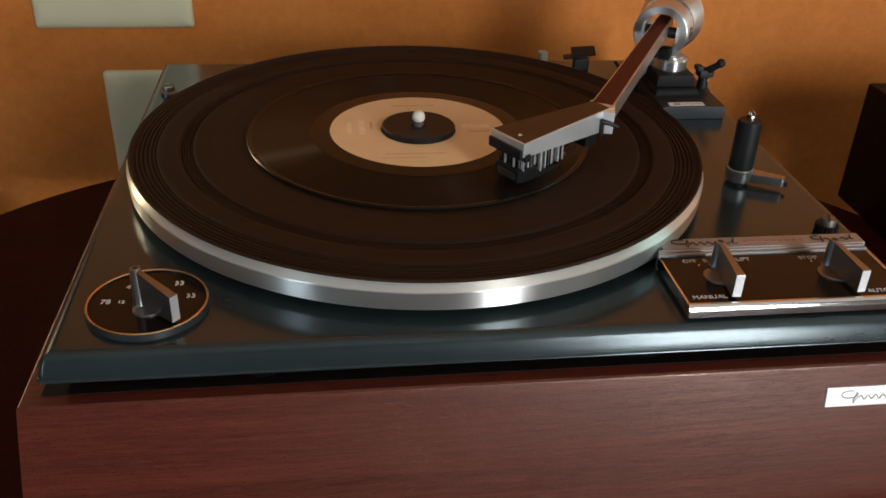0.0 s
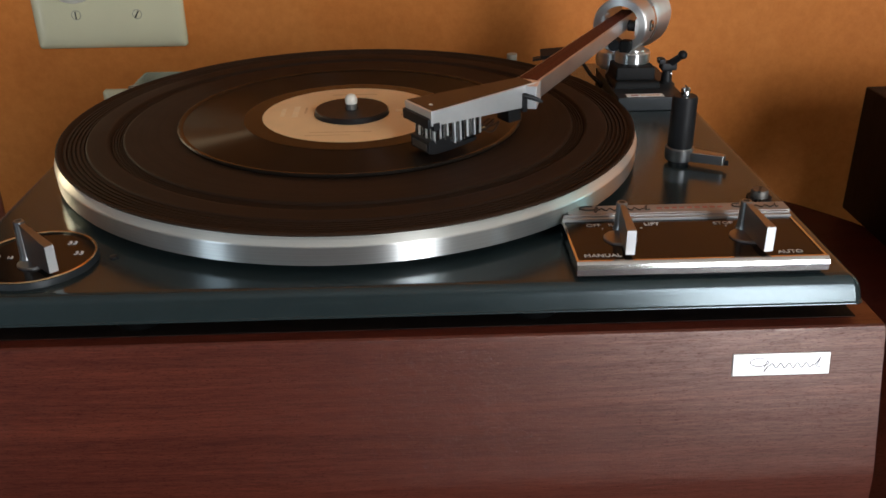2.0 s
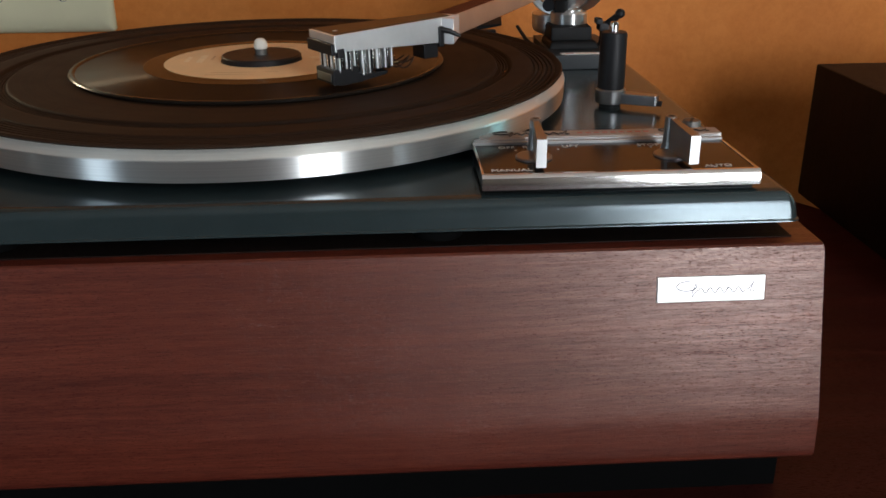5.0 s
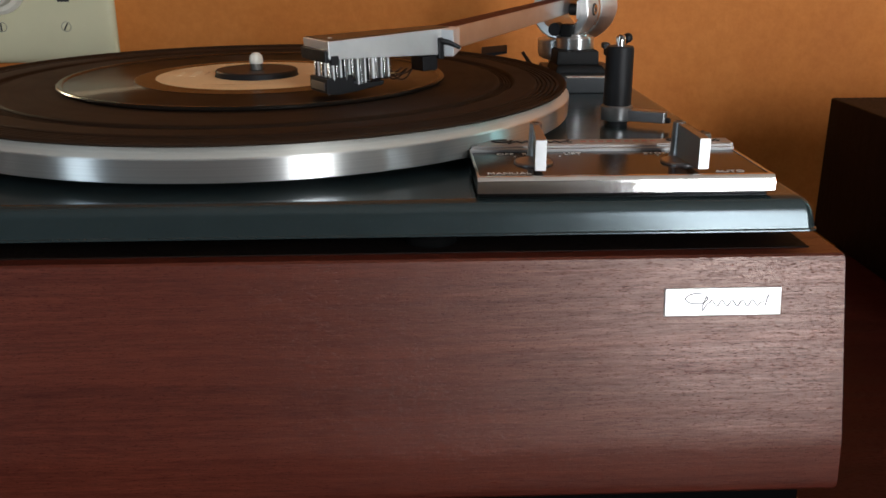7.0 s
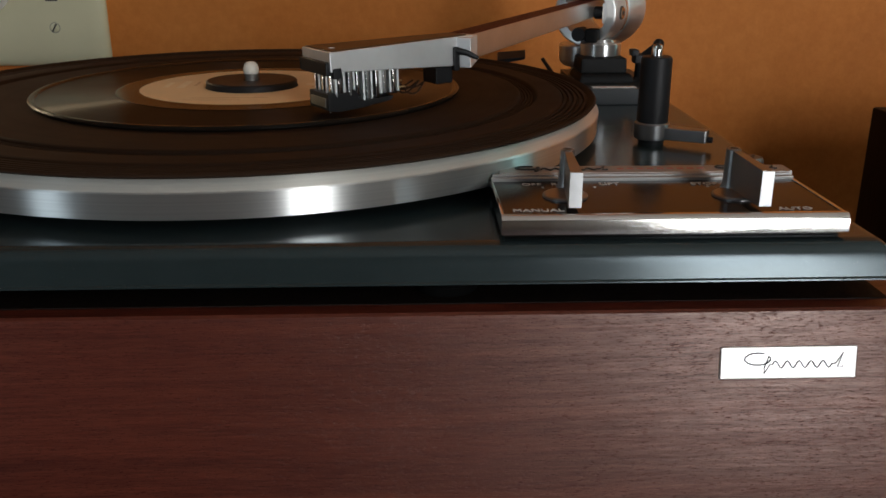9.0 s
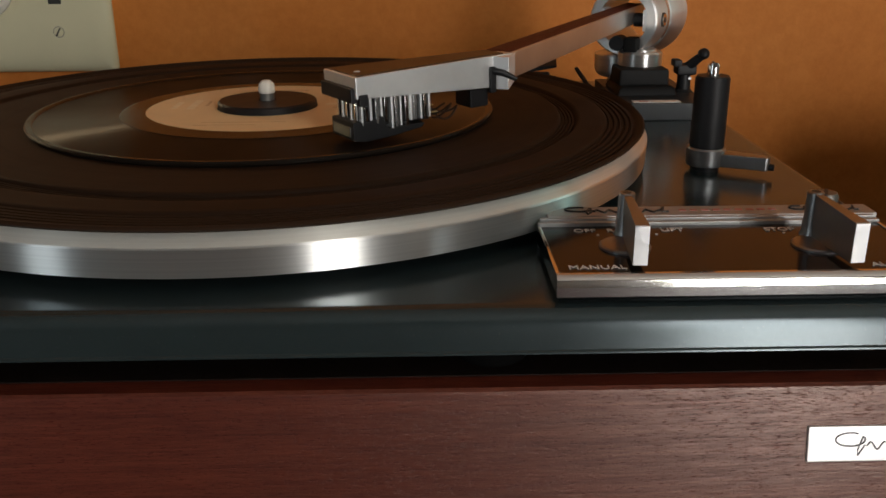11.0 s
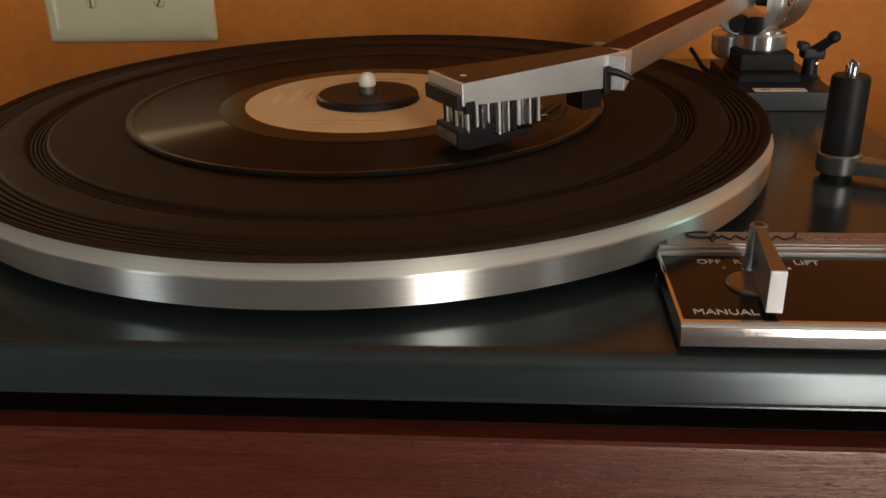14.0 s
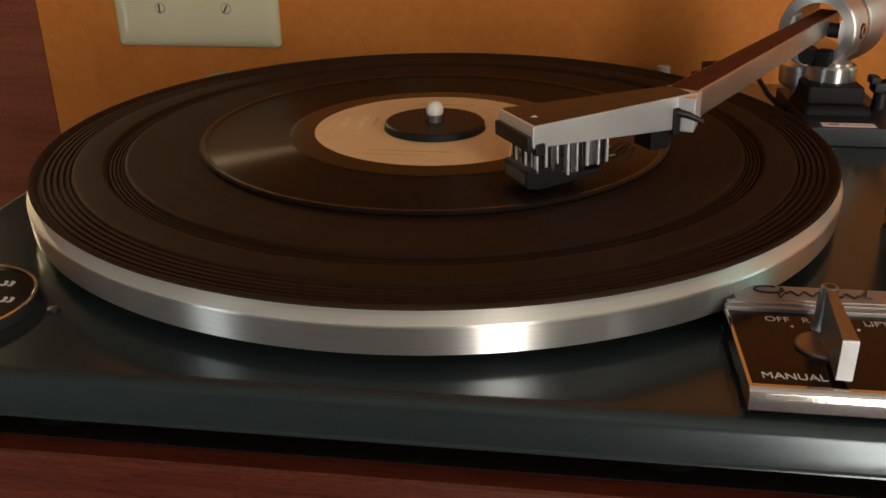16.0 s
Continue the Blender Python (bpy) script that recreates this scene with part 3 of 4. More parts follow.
part("emblem", tube(flourish(0.0290, 0.0050, 5), 0.00028, 6), INKBLACK, nameplate, "raised dark script-like flourish", pose(0.1000, -0.1102, 0.1274))
for k in range(9):
    part("red_mark", box(0.1322 + k * 0.0032, 0.1342 + k * 0.0032, -0.1090, -0.1076, 0.1271, 0.1274, 0.0001), REDINK, nameplate)
part("emblem", tube(flourish(0.0190, 0.0042, 3), 0.00026, 6), INKBLACK, nameplate, "raised dark script-like flourish", pose(0.1640, -0.1100, 0.1274))
for text, x, y in (("OFF", 0.1035, -0.1204), ("R", 0.1104, -0.1204), ("LIFT", 0.1272, -0.1204), ("STOP", 0.1563, -0.1210), ("MANUAL", 0.1019, -0.1476), ("AUTO", 0.1735, -0.1480)):
    lettering("lettering", text, 0.0035, pose(x, y, PZ + 0.0002), SILVERINK, panel, depth=0.00008)
for x in (0.1065, 0.1222, 0.1566):
    part("index_dot", lathe([(0, 0), (0.0004, 0), (0.0004, 0.0002), (0, 0.0002)], 12), SILVERINK, panel, m=pose(x, -0.1236, PZ))
selector("selector_knob", panel, pose(0.1133, -0.1248, PZ, 0, 0, -4), 0.0254, 0.0122, "satin metal lever knob turned to manual", lead=(-0.0010, -0.0082))
selector("selector_knob", panel, pose(0.1622, -0.1272, PZ, 0, 0, 4), 0.0232, 0.0126, "satin metal lever knob turned to stop", lead=(-0.0012, -0.0066))

# ---- speed dial ----
dial = part("speed_dial", lathe([(0, 0), (0.0226, 0), (0.0226, 0.0022), (0, 0.0022)], 72), PANEL, player, "round black speed dial with a thin brass rim", pose(-0.1180, -0.1275, DZ))
part("rim", lathe([(0.0222, 0.0024), (0.0230, 0.0024), (0.0232, 0.0028), (0.0229, 0.0031), (0.0225, 0.0031), (0.0222, 0.0028), (0.0222, 0.0024)], 72), BRASS, dial)
part("skirt", lathe([(0.0224, 0.0), (0.0236, 0.0), (0.0232, 0.0025), (0.0224, 0.0025), (0.0224, 0.0)], 72), MOUNT, dial, "dark skirt of the dial")
for text, x, y in (("33", 0.0105, 0.0120), ("33", 0.0160, 0.0025), ("45", -0.0080, 0.0105), ("78", -0.0160, 0.0005), ("12", -0.0100, 0.0000)):
    lettering("lettering", text, 0.0040 if text != "12" else 0.0028, pose(x, y, 0.0024), SILVERINK, dial)
selector("speed_knob", dial, pose(-0.0022, -0.0025, 0.0022, 0, 0, 48), 0.0205, 0.0170, "grey metal speed lever knob", 0.0060, 0.0126, (0.0, -0.0045))


def screw(parent, m, r, h, mat):
    s = part("slotted_screw", lathe([(0, 0), (r * 1.25, 0), (r * 1.25, h * 0.25), (r, h * 0.35), (r, h * 0.85), (r * 0.85, h), (0, h)], 24), mat, parent, "slotted metal transit screw", m)
    part("slot", box(-r * 0.9, r * 0.9, -r * 0.16, r * 0.16, h * 0.7, h * 1.03), DARKSLOT, s)
    return s


transit = screw(player, pose(0.1838, -0.0868, DZ, 0, 0, 65), 0.0038, 0.0066, TARNISHED)
for k in range(18):
    part("tooth", box(-0.0006, 0.0006, -0.0008, 0.0006, 0.0, 0.0030, 0.0002), BLACK, transit, m=pose(0, 0, 0, 0, 0, k * 20) @ pose(0, 0.0048, 0.0004))
screw(player, pose(-0.1415, 0.1050, DZ, 0, 0, 20), 0.0038, 0.0054, SATIN)
part("indicator_stud", lathe([(0, 0), (0.0018, 0), (0.0016, 0.0006), (0, 0.0009)], 20), BLACK, player, m=pose(-0.0887, -0.1250, DZ))

# ---- cueing lift ----
lift = part("cueing_lift", lathe([(0, 0.0020), (0.0066, 0.0020), (0.0069, 0.0026), (0.0069, 0.0080), (0.0064, 0.0086), (0, 0.0086)], 40), SATIN, player, "grey metal lift collar with a lever", pose(0.1625, -0.0340, DZ))
part("column", lathe([(0, 0.0084), (0.0059, 0.0084), (0.0061, 0.0092), (0.0060, 0.0330), (0.0054, 0.0340), (0, 0.0340)], 40), BLACK, lift, "black cylindrical lift column")
adjuster = part("adjuster", lathe([(0, 0.0336), (0.0022, 0.0336), (0.0022, 0.0372), (0.0017, 0.0384), (0, 0.0384)], 16), CHROME, lift)
part("slot", box(-0.0003, 0.0003, -0.0022, 0.0022, 0.0370, 0.0386), DARKSLOT, adjuster)
part("lever", slab([(0.0040, -0.0034), (0.0215, -0.0020), (0.0222, -0.0012), (0.0222, 0.0016), (0.0215, 0.0024), (0.0040, 0.0044)], 0.0022, 0.0070, 0.0004), SATIN, lift, "flat grey lift lever", pose(0, 0, 0, 0, 0, -30))
part("lever_pin", tube([(0.0215, 0, 0.0034), (0.0240, 0, 0.0034)], 0.0012, 10), BLACK, lift, m=pose(0, 0, 0, 0, 0, -30))
part("stem", lathe([(0, 0), (0.0050, 0), (0.0050, 0.0022), (0, 0.0022)], 24), BLACK, lift)

# ---- arm mount ----
mount = part("arm_mount", box(0.1500, 0.1890, 0.0495, 0.1180, DZ, 0.1270, 0.0006), MOUNT, player, "charcoal block that carries the tonearm")
part("sticker", box(0.1555, 0.1770, 0.0515, 0.0570, 0.1270, 0.12715), WHITEINK, mount, "small white paper sticker with red print")
part("sticker_print", box(0.1585, 0.1625, 0.0530, 0.0550, 0.12715, 0.12722), REDINK, mount)
part("sticker_print", box(0.1640, 0.1750, 0.0535, 0.0545, 0.12715, 0.12722), PRINT, mount)


def tapered(cx, cy, w, d, z0, z1, k, soft):
    """A block that narrows by the factor k towards its top."""
    bm = bmesh.new()
    bmesh.ops.create_cube(bm, size=1)
    for v in bm.verts:
        f = k if v.co.z > 0 else 1.0
        v.co = Vector((cx + v.co.x * w * f, cy + v.co.y * d * f, z1 if v.co.z > 0 else z0))
    return bevel(bm, soft, 2)


pillar = part("arm_base", tapered(0.1655, 0.0830, 0.0290, 0.0310, 0.1266, 0.1312, 0.88, 0.0016), MATTBLACK, player, "black stepped arm base")
part("base_block", tapered(0.1645, 0.0840, 0.0238, 0.0250, 0.1308, 0.1388, 0.98, 0.0014), MATTBLACK, pillar)
part("bearing_post", lathe([(0, 0.0), (0.0104, 0.0), (0.0106, 0.0006), (0.0106, 0.0078), (0.0100, 0.0086), (0.0080, 0.0088), (0.0076, 0.0098), (0, 0.0098)], 48), RINGMETAL, pillar, "broad polished metal bearing drum", pose(0.1655, 0.0880, 0.1366))
part("damper_drum", lathe([(0, 0.0), (0.0060, 0.0), (0.0060, 0.0040), (0.0098, 0.0050), (0.0116, 0.0064), (0.0124, 0.0085), (0.0126, 0.0155), (0.0120, 0.0162), (0, 0.0164)], 40), RINGMETAL, pillar, "grey metal drum behind the post", pose(0.1590, 0.1020, 0.1265))

# ---- tonearm ----
ELB = Vector((0.0865, -0.0306, 0.1614))
GIM = Vector((0.1600, 0.0960, 0.1655))
TIP = Vector((0.0337, -0.0625, 0.1594))


def frame_along(a, b, up=Vector((0, 0, 1))):
    x = (b - a).normalized()
    y = up.cross(x).normalized()
    z = x.cross(y)
    m = Matrix((x, y, z)).transposed().to_4x4()
    m.translation = a
    return m


ARM = frame_along(ELB, GIM)
HEAD = frame_along(ELB, TIP)
arm_len = (GIM - ELB).length
head_len = (TIP - ELB).length


def channel(x0, x1, w0, w1, h0, h1):
    """A tapering rectangular arm section along x, its top at z = 0."""
    bm = bmesh.new()
    a = [bm.verts.new((x0, s * w0, z)) for s, z in ((-1, 0), (1, 0), (1, -h0), (-1, -h0))]
    b = [bm.verts.new((x1, s * w1, z)) for s, z in ((-1, 0), (1, 0), (1, -h1), (-1, -h1))]
    bm.faces.new(a)
    bm.faces.new(b[::-1])
    for k in range(4):
        j = (k + 1) % 4
        bm.faces.new((a[k], b[k], b[j], a[j]))
    return bevel(bm, 0.0004, 2)


def prism(outline, y0, y1):
    """An (x, z) outline carried from y0 to y1."""
    return moved(slab([(x, -z) for x, z in outline], y0, y1), Matrix(((1, 0, 0, 0), (0, 0, 1, 0), (0, -1, 0, 0), (0, 0, 0, 1))))


def inlay(x0, x1, w0, w1):
    return slab([(x0, -w0), (x1, -w1), (x1, w1), (x0, w0)], 0.0, 0.0003, 0.0)


arm = part("tonearm", channel(-0.001, arm_len + 0.012, 0.0056, 0.0046, 0.0092, 0.0080), ARMMETAL, player, "square-section brushed aluminium tonearm with a brown top", ARM)
part("wood_inlay", inlay(0.0010, arm_len + 0.010, 0.0047, 0.0037), ARMWOOD, arm, "reddish brown inlay along the arm")
to_arm = ARM.inverted()
part("elbow_collar", channel(-0.0090, 0.0050, 0.0063, 0.0060, 0.0112, 0.0098), CAST, arm, "grey metal collar at the elbow", pose(0, 0, -0.0003, 0, 0, 12))
TO_HEAD = to_arm @ HEAD
part("headshell", channel(-0.002, head_len, 0.0058, 0.0113, 0.0115, 0.0068), CAST, arm, "bent aluminium headshell with a dark brown top", TO_HEAD)
part("head_inlay", inlay(0.0012, head_len - 0.0010, 0.0052, 0.0104), HEADTOP, arm, "dark bronze top plate of the headshell", TO_HEAD)
part("arrow_mark", slab([(head_len - 0.0035, -0.0010), (head_len - 0.0018, 0.0), (head_len - 0.0035, 0.0010)], 0.0003, 0.0005), SILVERINK, arm, m=TO_HEAD @ pose(-0.002, 0.003, 0))
part("front_lip", join(box(head_len - 0.0030, head_len + 0.0014, -0.0114, 0.0104, -0.0082, -0.0034, 0.0006), box(head_len - 0.0040, head_len - 0.0008, 0.0090, 0.0118, -0.0092, -0.0056, 0.0003)), BLACK, arm, "black clip under the headshell front", TO_HEAD)
# cartridge: finned metal body over a black stylus carrier
c0, c1 = head_len - 0.0292, head_len - 0.0026
TO_CART = TO_HEAD @ pose(0, 0, -0.0021)
part("cartridge_body", channel(c0, c1, 0.0064, 0.0068, 0.0146, 0.0136), MATTBLACK, arm, "dark core of the finned cartridge", TO_CART @ pose(0, 0, -0.0012))
fins = 15
for k in range(fins):
    cx = c0 + 0.0006 + k * (c1 - c0 - 0.0012) / (fins - 1)
    deep = 0.0148 if k < 5 else 0.0164 if k < 9 else 0.0140
    thin = (0.00042, 0.00055, 0.00036, 0.00062)[k % 4]
    part("fin", box(cx - thin, cx + thin, -0.0078, 0.0076 + 0.0004 * (k % 3), -deep, -0.0042, 0.00015), (CAST, CHROME, CAST, BRUSHED)[k % 4], arm, m=TO_CART)
part("side_plate", box(c0 + 0.0055, c0 + 0.0092, -0.0074, 0.0074, -0.0150, -0.0046, 0.0003), BRUSHED, arm, "flat metal plate between the fins", TO_CART)
for k in range(5):
    part("front_rib", box(c1 - 0.0004, c1 + 0.0008, -0.0068 + k * 0.0030, -0.0056 + k * 0.0030, -0.0128, -0.0046, 0.0002), (CHROME, CAST)[k % 2], arm, m=TO_CART)
carrier = [(c1 + 0.0028, -0.0126), (c1 + 0.0030, -0.0184), (c1 - 0.0010, -0.0194), (c1 - 0.0100, -0.0190), (c0 + 0.0040, -0.0176), (c0 + 0.0030, -0.0160), (c1 - 0.0100, -0.0160), (c1 - 0.0078, -0.0118), (c1 - 0.0040, -0.0128)]
part("stylus_carrier", bevel(prism(carrier, -0.0070, 0.0084), 0.0004, 2), BLACK, arm, "black wedge-shaped stylus carrier", TO_CART)
part("carrier_label", box(c1 + 0.0029, c1 + 0.0032, -0.0054, 0.0066, -0.0174, -0.0142), SATIN, arm, "small grey plate on the stylus carrier", TO_CART)
part("stylus", tube([(c1 - 0.004, 0.0, -0.0182), (c1 - 0.0015, 0.0, -0.0208)], [0.0005, 0.0003], 8), SATIN, arm, m=TO_CART)
for k, (yo, drop, reach) in enumerate(((-0.0040, 0.0, 0.0125), (-0.0020, 0.0016, 0.0140), (0.0004, 0.0030, 0.0118), (0.0022, 0.0012, 0.0135), (0.0042, 0.0036, 0.0128))):
    pts = []
    for q in range(11):
        u = q / 10
        pts.append((c0 - u * reach, yo * (1 - 0.3 * u) + 0.0010 * math.sin(5 * u + k), -0.0128 + 0.0010 * k * (1 - u) - 0.0010 * u - (0.0022 + drop) * math.sin(math.pi * u)))
    part("lead_wire", tube(pts, 0.00034, 6), WIRE, arm, m=TO_CART)
for k in range(4):
    part("terminal_pin", tube([(c0 + 0.0004, -0.0042 + 0.0028 * k, -0.0125 - 0.0018 * (k % 2)), (c0 - 0.0042, -0.0042 + 0.0028 * k, -0.0125 - 0.0018 * (k % 2))], 0.0006, 8), BRASS, arm, m=TO_CART)
part("plug_block", box(0.0075, 0.0150, -0.0046, 0.0050, -0.0172, -0.0110, 0.0005), BLACK, arm, "black plug under the headshell", TO_HEAD)
part("finger_lift", join(box(0.0058, 0.0084, 0.0055, 0.0078, -0.0125, -0.0036, 0.0005), tube([(0.0070, 0.0070, -0.0050), (0.0040, 0.0094, -0.0058), (0.0002, 0.0116, -0.0080)], [0.0013, 0.0012, 0.0008], 10)), BLACK, arm, "small black finger lift", TO_HEAD)
# gimbal ring, its screws and the counterweight
HUB = Vector((0.1592, 0.0935, 0.1596))
RING = to_arm @ frame_along(HUB, HUB + Vector((GIM.x - ELB.x, GIM.y - ELB.y, 0)))
AXIS = pose(0, 0, 0, 0, 90, 0)


def shell(x0, x1, r0, r1, thick, mid, half, n=14):
    """A curved strip of a barrel along x, from radius r0 to r1, centred on one angle."""
    bm = bmesh.new()
    rows = []
    for k in range(n + 1):
        a = radians(mid - half + 2 * half * k / n)
        c, s = math.cos(a), math.sin(a)
        rows.append([bm.verts.new((x, r * c, r * s)) for x, r in ((x0, r0 - thick), (x0, r0), (x1, r1), (x1, r1 - thick))])
    for p, q in zip(rows, rows[1:]):
        for k in range(4):
            j = (k + 1) % 4
            bm.faces.new((p[k], p[j], q[j], q[k]))
    bm.faces.new(rows[0][::-1])
    bm.faces.new(rows[-1])
    return bm


part("gimbal_ring", lathe([(0.0118, -0.0054), (0.0158, -0.0056), (0.0165, -0.0050), (0.0166, -0.0030), (0.0164, -0.0026), (0.0166, -0.0022), (0.0168, 0.0118), (0.0163, 0.0126), (0.0124, 0.0126), (0.0118, -0.0054)], 72), RINGMETAL, arm, "broad brushed metal gimbal ring", RING @ AXIS, 25)
part("counterweight", lathe([(0.0132, 0.0150), (0.0172, 0.0150), (0.0178, 0.0156), (0.0190, 0.0220), (0.0198, 0.0290), (0.0199, 0.0340), (0.0190, 0.0394), (0.0172, 0.0422), (0.0148, 0.0428), (0.0136, 0.0420), (0.0132, 0.0150)], 72), RINGMETAL, arm, "rounded hollow metal weight behind the ring", RING @ AXIS, 40)
for mid in (180, 0, 270):
    part("cheek", shell(0.0110, 0.0168, 0.0166, 0.0174, 0.0030, mid, 34), BRUSHED, arm, "curved metal cheek joining ring and weight", RING)
part("yoke_foot", shell(-0.0040, 0.0110, 0.0168, 0.0178, 0.0044, 270, 38), BRUSHED, arm, "metal foot of the gimbal on its post", RING)
for s in (-1, 1):
    head_screw = part("pivot_screw", tube([(0.0042, s * 0.0160, 0), (0.0042, s * 0.0176, 0)], 0.0028, 24), CHROME, arm, "small socket-headed pivot screw", RING)
    part("socket", tube([(0.0042, s * 0.0170, 0), (0.0042, s * 0.0178, 0)], 0.0014, 6), DARKSLOT, head_screw)
    part("pivot_ring", tube([(0.0042, s * 0.0158, 0), (0.0042, s * 0.0171, 0)], 0.0034, 24), DARKSLOT, arm, m=RING)
    part("pivot_pin", tube([(-0.0010, s * 0.0044, 0), (-0.0010, s * 0.0108, 0)], 0.0032, 20), BLACK, arm, "black pivot bearing", RING)
    # Added pale block stands in for the reflection on the ring's inner face.
    part("ring_glint_block", box(-0.0052, 0.0050, s * 0.0110 - 0.0016, s * 0.0110 + 0.0016, -0.0050, 0.0050, 0.0004), CAST, arm, "pale metal block added for the bright reflection inside the ring", RING)
part("pivot_block", box(-0.0105, -0.0030, -0.0090, -0.0020, -0.0150, -0.0075, 0.0014), MATTBLACK, arm, "black knurled adjusting block", RING)
part("adjusting_knob", tube([(-0.0110, 0.0010, -0.0105), (-0.0040, 0.0010, -0.0105)], 0.0036, 16), BLACK, arm, "black adjusting knob under the arm", RING)
part("adjusting_pin", tube([(-0.0070, -0.0052, -0.0145), (-0.0070, -0.0052, -0.0215)], 0.0011, 12), CHROME, arm, "thin bright pin under the adjusting block", RING)

# ---- arm rest, rear post and clip ----
rest = part("arm_rest", lathe([(0, 0), (0.0055, 0), (0.0052, 0.0030), (0.0034, 0.0048), (0.0030, 0.0120), (0, 0.0120)], 24), BLACK, player, "black arm rest with a swivelling clip", pose(0.1855, 0.0800, 0.1235))
part("rest_cradle", box(-0.0045, 0.0050, -0.0042, 0.0042, 0.0115, 0.0165, 0.0012), BLACK, rest)
part("rest_hook", box(-0.0062, -0.0022, -0.0040, 0.0030, 0.0155, 0.0188, 0.0008), BLACK, rest)
part("rest_latch", tube([(0.0005, -0.0010, 0.0145), (0.0034, -0.0038, 0.0182), (0.0056, -0.0060, 0.0208)], [0.0026, 0.0022, 0.0020], 12), BLACK, rest)
part("latch_ball", lathe([(0, -0.0025), (0.0015, -0.0020), (0.0024, -0.0008), (0.0024, 0.0008), (0.0015, 0.0020), (0, 0.0025)], 20), BLACK, rest, m=pose(0.0064, -0.0068, 0.0220) @ Matrix.Scale(1.12, 4))
part("rest_screw", lathe([(0, 0), (0.0006, 0), (0.0006, 0.0005), (0, 0.0005)], 12), SATIN, rest, m=pose(0.0018, -0.0030, 0.0100, 90, 0, 0))
part("rear_post", lathe([(0, 0), (0.0034, 0), (0.0034, 0.0112), (0.0030, 0.0116), (0, 0.0116)], 24), POSTGREY, player, "small pale grey plastic post", pose(0.0985, 0.1440, DZ))
clip = part("rear_clip", box(-0.0040, 0.0065, -0.0020, 0.0030, 0.0, 0.0080, 0.0008), BLACK, player, "black plastic clip at the back of the deck", pose(0.1230, 0.1400, DZ))
part("clip_leaf", box(-0.0110, 0.0100, -0.0030, 0.0050, 0.0, 0.0013, 0.0004), BLACK, clip, m=pose(0, 0, 0.0092, 0, -11, -10))
part("clip_leaf", box(-0.0070, 0.0090, -0.0035, 0.0055, 0.0, 0.0014, 0.0004), BLACK, clip, m=pose(0.001, 0, 0.0115, 22, -6, -8))
part("cable_stay", tube([(0.1500, 0.0950, 0.1215), (0.1440, 0.1060, 0.1260), (0.1395, 0.1150, 0.1330)], [0.0014, 0.0012, 0.0010], 8), BLACK, player, "thin black stay beside the arm base")


# ---- wall plates ----
def plate(name, x0, x1, z0, z1, label, category):
    t = thing(name, pose((x0 + x1) / 2, WALL_Y, (z0 + z1) / 2), label, category)
    w, hgt = (x1 - x0) / 2, (z1 - z0) / 2
    bm = bmesh.new()
    rings = []
    for inset, y in ((0, 0), (0, -0.0022), (0.0003, -0.0030), (0.0010, -0.0040), (0.0021, -0.0049), (0.0034, -0.0056), (0.0050, -0.0061), (0.0070, -0.0065), (0.0095, -0.0068), (0.0125, -0.0069)):
        rings.append([bm.verts.new((x, y, z)) for x, z in rounded_rect(-w + inset, w - inset, -hgt + inset, hgt - inset, 0.0030 - min(inset, 0.0012))])
    for lo, hi in zip(rings, rings[1:]):
        for k in range(len(lo)):
            j = (k + 1) % len(lo)
            bm.faces.new((lo[k], lo[j], hi[j], hi[k]))
    bm.faces.new(rings[0][::-1])
    bm.faces.new(rings[-1])
    part("cover", bm, IVORY, t)
    return t


def plate_screw(t, x, z, turn):
    s = part("screw", lathe([(0, 0), (0.0034, 0), (0.0030, 0.0008), (0.0014, 0.0013), (0, 0.0014)], 20), IVORY, t, m=pose(x, -0.0068, z, 90, 0, 0))
    part("recess", lathe([(0.0032, 0.0), (0.0037, 0.0), (0.0037, 0.0003), (0.0032, 0.0003), (0.0032, 0.0)], 24), POSTGREY, s)
    part("slot", box(-0.0029, 0.0029, -0.0005, 0.0005, 0.0008, 0.0016), DARKSLOT, s, m=pose(0, 0, 0, 0, 0, turn))


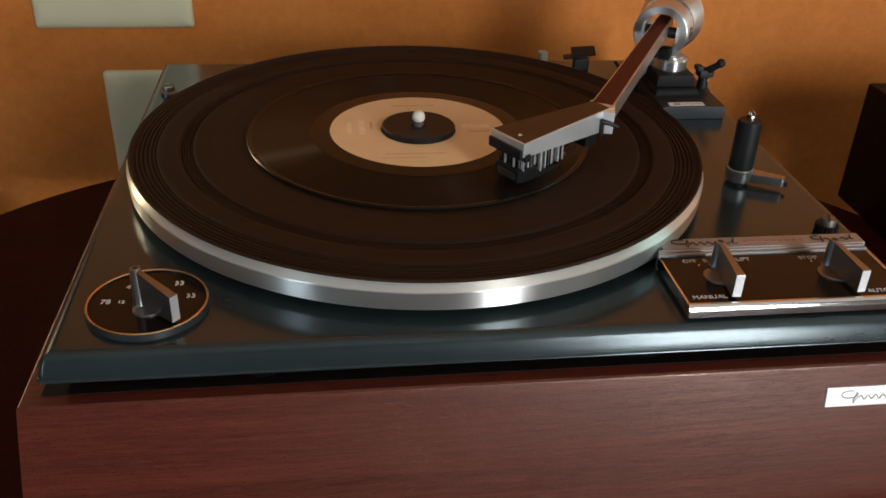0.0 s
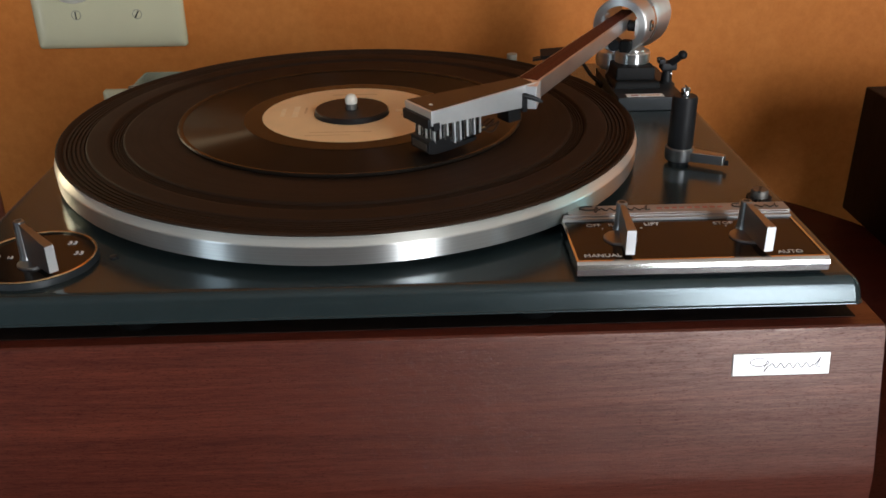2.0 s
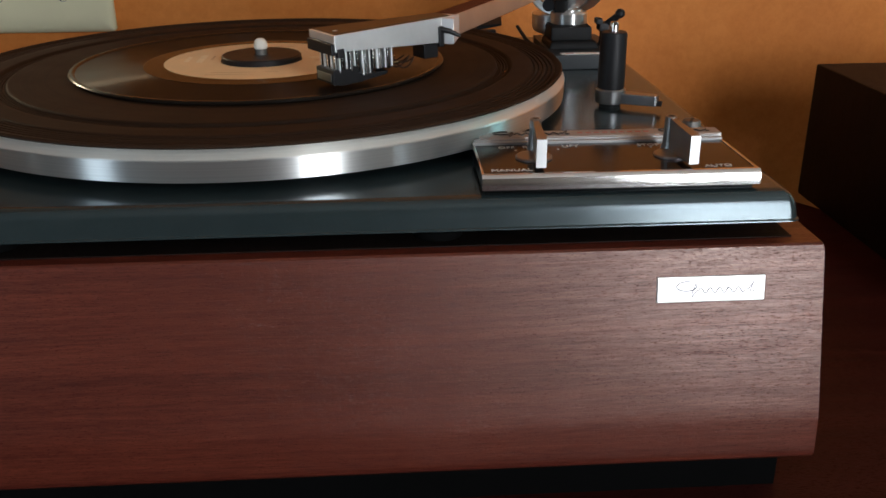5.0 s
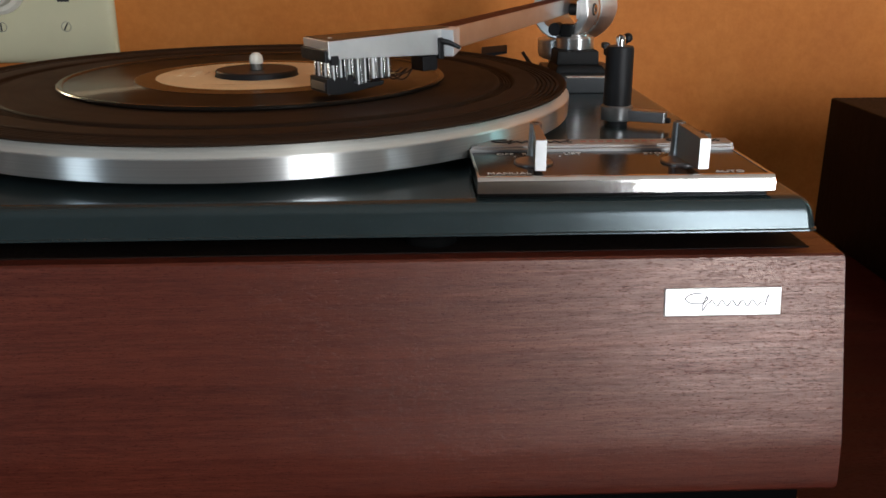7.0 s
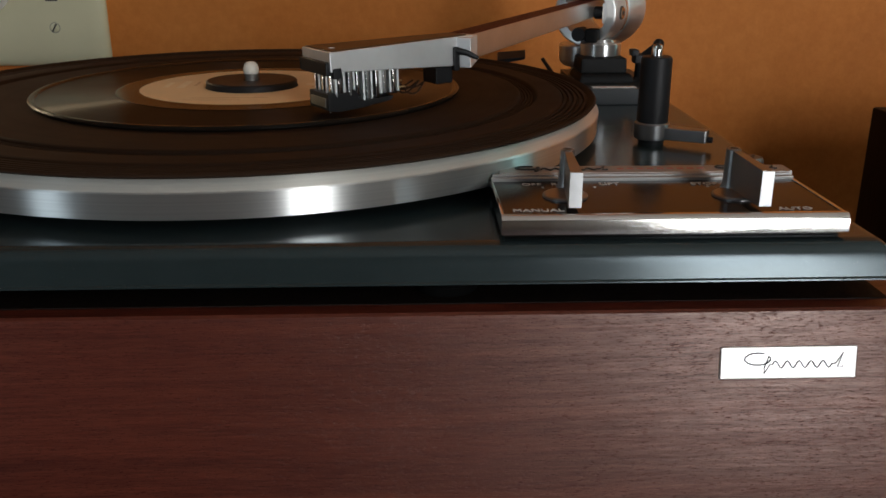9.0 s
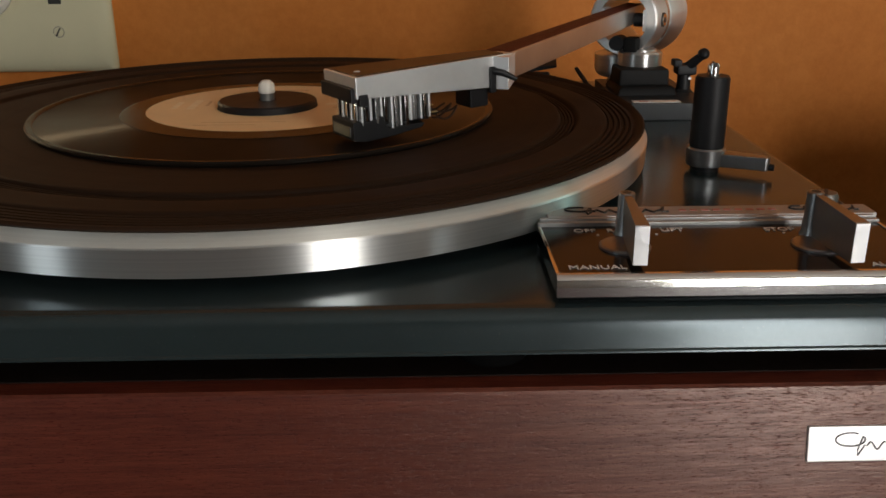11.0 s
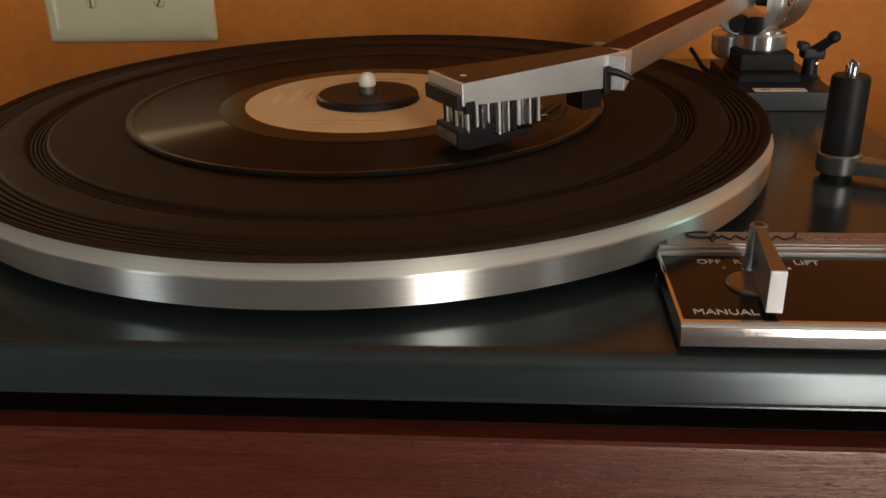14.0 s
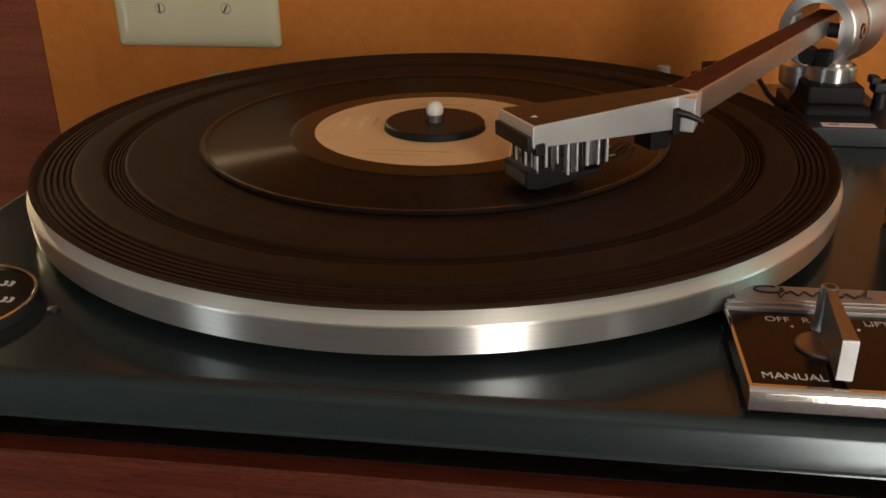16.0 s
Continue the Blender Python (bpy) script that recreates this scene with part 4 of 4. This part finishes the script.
switch = plate("light_switch", -0.2632, -0.1463, 0.1092, 0.2232, "ivory double switch plate with a round dimmer and a toggle", "light switch")
for sx, t1, t2 in ((-0.0238, 90, 20), (0.0232, 60, 110)):
    plate_screw(switch, sx, -0.0302, t1)
    plate_screw(switch, sx, 0.0302, t2)
part("dimmer_skirt", lathe([(0, 0), (0.0214, 0), (0.0212, 0.0018), (0.0190, 0.0034), (0, 0.0036)], 48), WHITE, switch, "round white dimmer skirt", pose(-0.0238, -0.0068, 0.0, 90, 0, 0))
part("dimmer_knob", lathe([(0, 0.0030), (0.0155, 0.0030), (0.0150, 0.0130), (0.0138, 0.0142), (0, 0.0144)], 48), WHITE, switch, "round white dimmer knob", pose(-0.0238, -0.0068, 0.0, 90, 0, 0))
part("toggle_slot", box(0.0190, 0.0274, -0.0074, -0.0062, -0.0122, 0.0122, 0.0003), DARKSLOT, switch)
part("toggle", box(-0.0036, 0.0036, -0.0110, 0.0, -0.0040, 0.0040, 0.0010), IVORY, switch, "ivory toggle lever pushed down", pose(0.0232, -0.0060, -0.003, -25, 0, 0))
outlet = plate("wall_plate", -0.2205, -0.1505, -0.0390, 0.0750, "plain ivory wall plate low on the orange wall", "wall plate")
plate_screw(outlet, 0.0, 0.0, 90)

# ---- black cabinet on the table and the tall cabinet by the wall ----
speaker = thing("speaker", pose(0.440, 0.045, 0.0), "black wood-cased speaker box across the table edge and an added stand", "speaker")
part("cabinet", box(-0.082, 0.080, -0.120, 0.127, 0.0, 0.0950, 0.0015), BLACKWOOD, speaker)
part("grille", box(-0.074, 0.072, -0.126, -0.119, 0.006, 0.0890, 0.0020), BLACKBASE, speaker, "black cloth grille")
# Unseen stand, added to hold the speaker and block light below the table.
stand = thing("light_block_stand", pose(0.475, 0.045, FLOOR_Z), "unseen black stand added under the speaker, keeps light off the wall", "stand")
part("stand_top", box(-0.046, 0.046, -0.120, 0.127, -FLOOR_Z - 0.0200, -FLOOR_Z - 0.0005, 0.001), BLACKWOOD, stand)
part("stand_column", box(-0.042, 0.042, -0.112, 0.119, 0.020, -FLOOR_Z - 0.0205, 0.002), BLACKWOOD, stand)
part("stand_foot", box(-0.046, 0.060, -0.125, 0.127, 0.0, 0.0195, 0.002), BLACKWOOD, stand)
low = thing("wooden_cabinet", pose(-0.4815, 0.3370, FLOOR_Z), "dark brown wooden cabinet standing in the doorway", "cabinet")
part("carcass", box(-0.157, 0.157, -0.051, 0.064, 0.0, 0.84, 0.001), BROWNWOOD, low)
part("door", box(-0.157, 0.157, -0.059, -0.0512, 0.02, 0.835, 0.0008), BROWNWOOD, low)
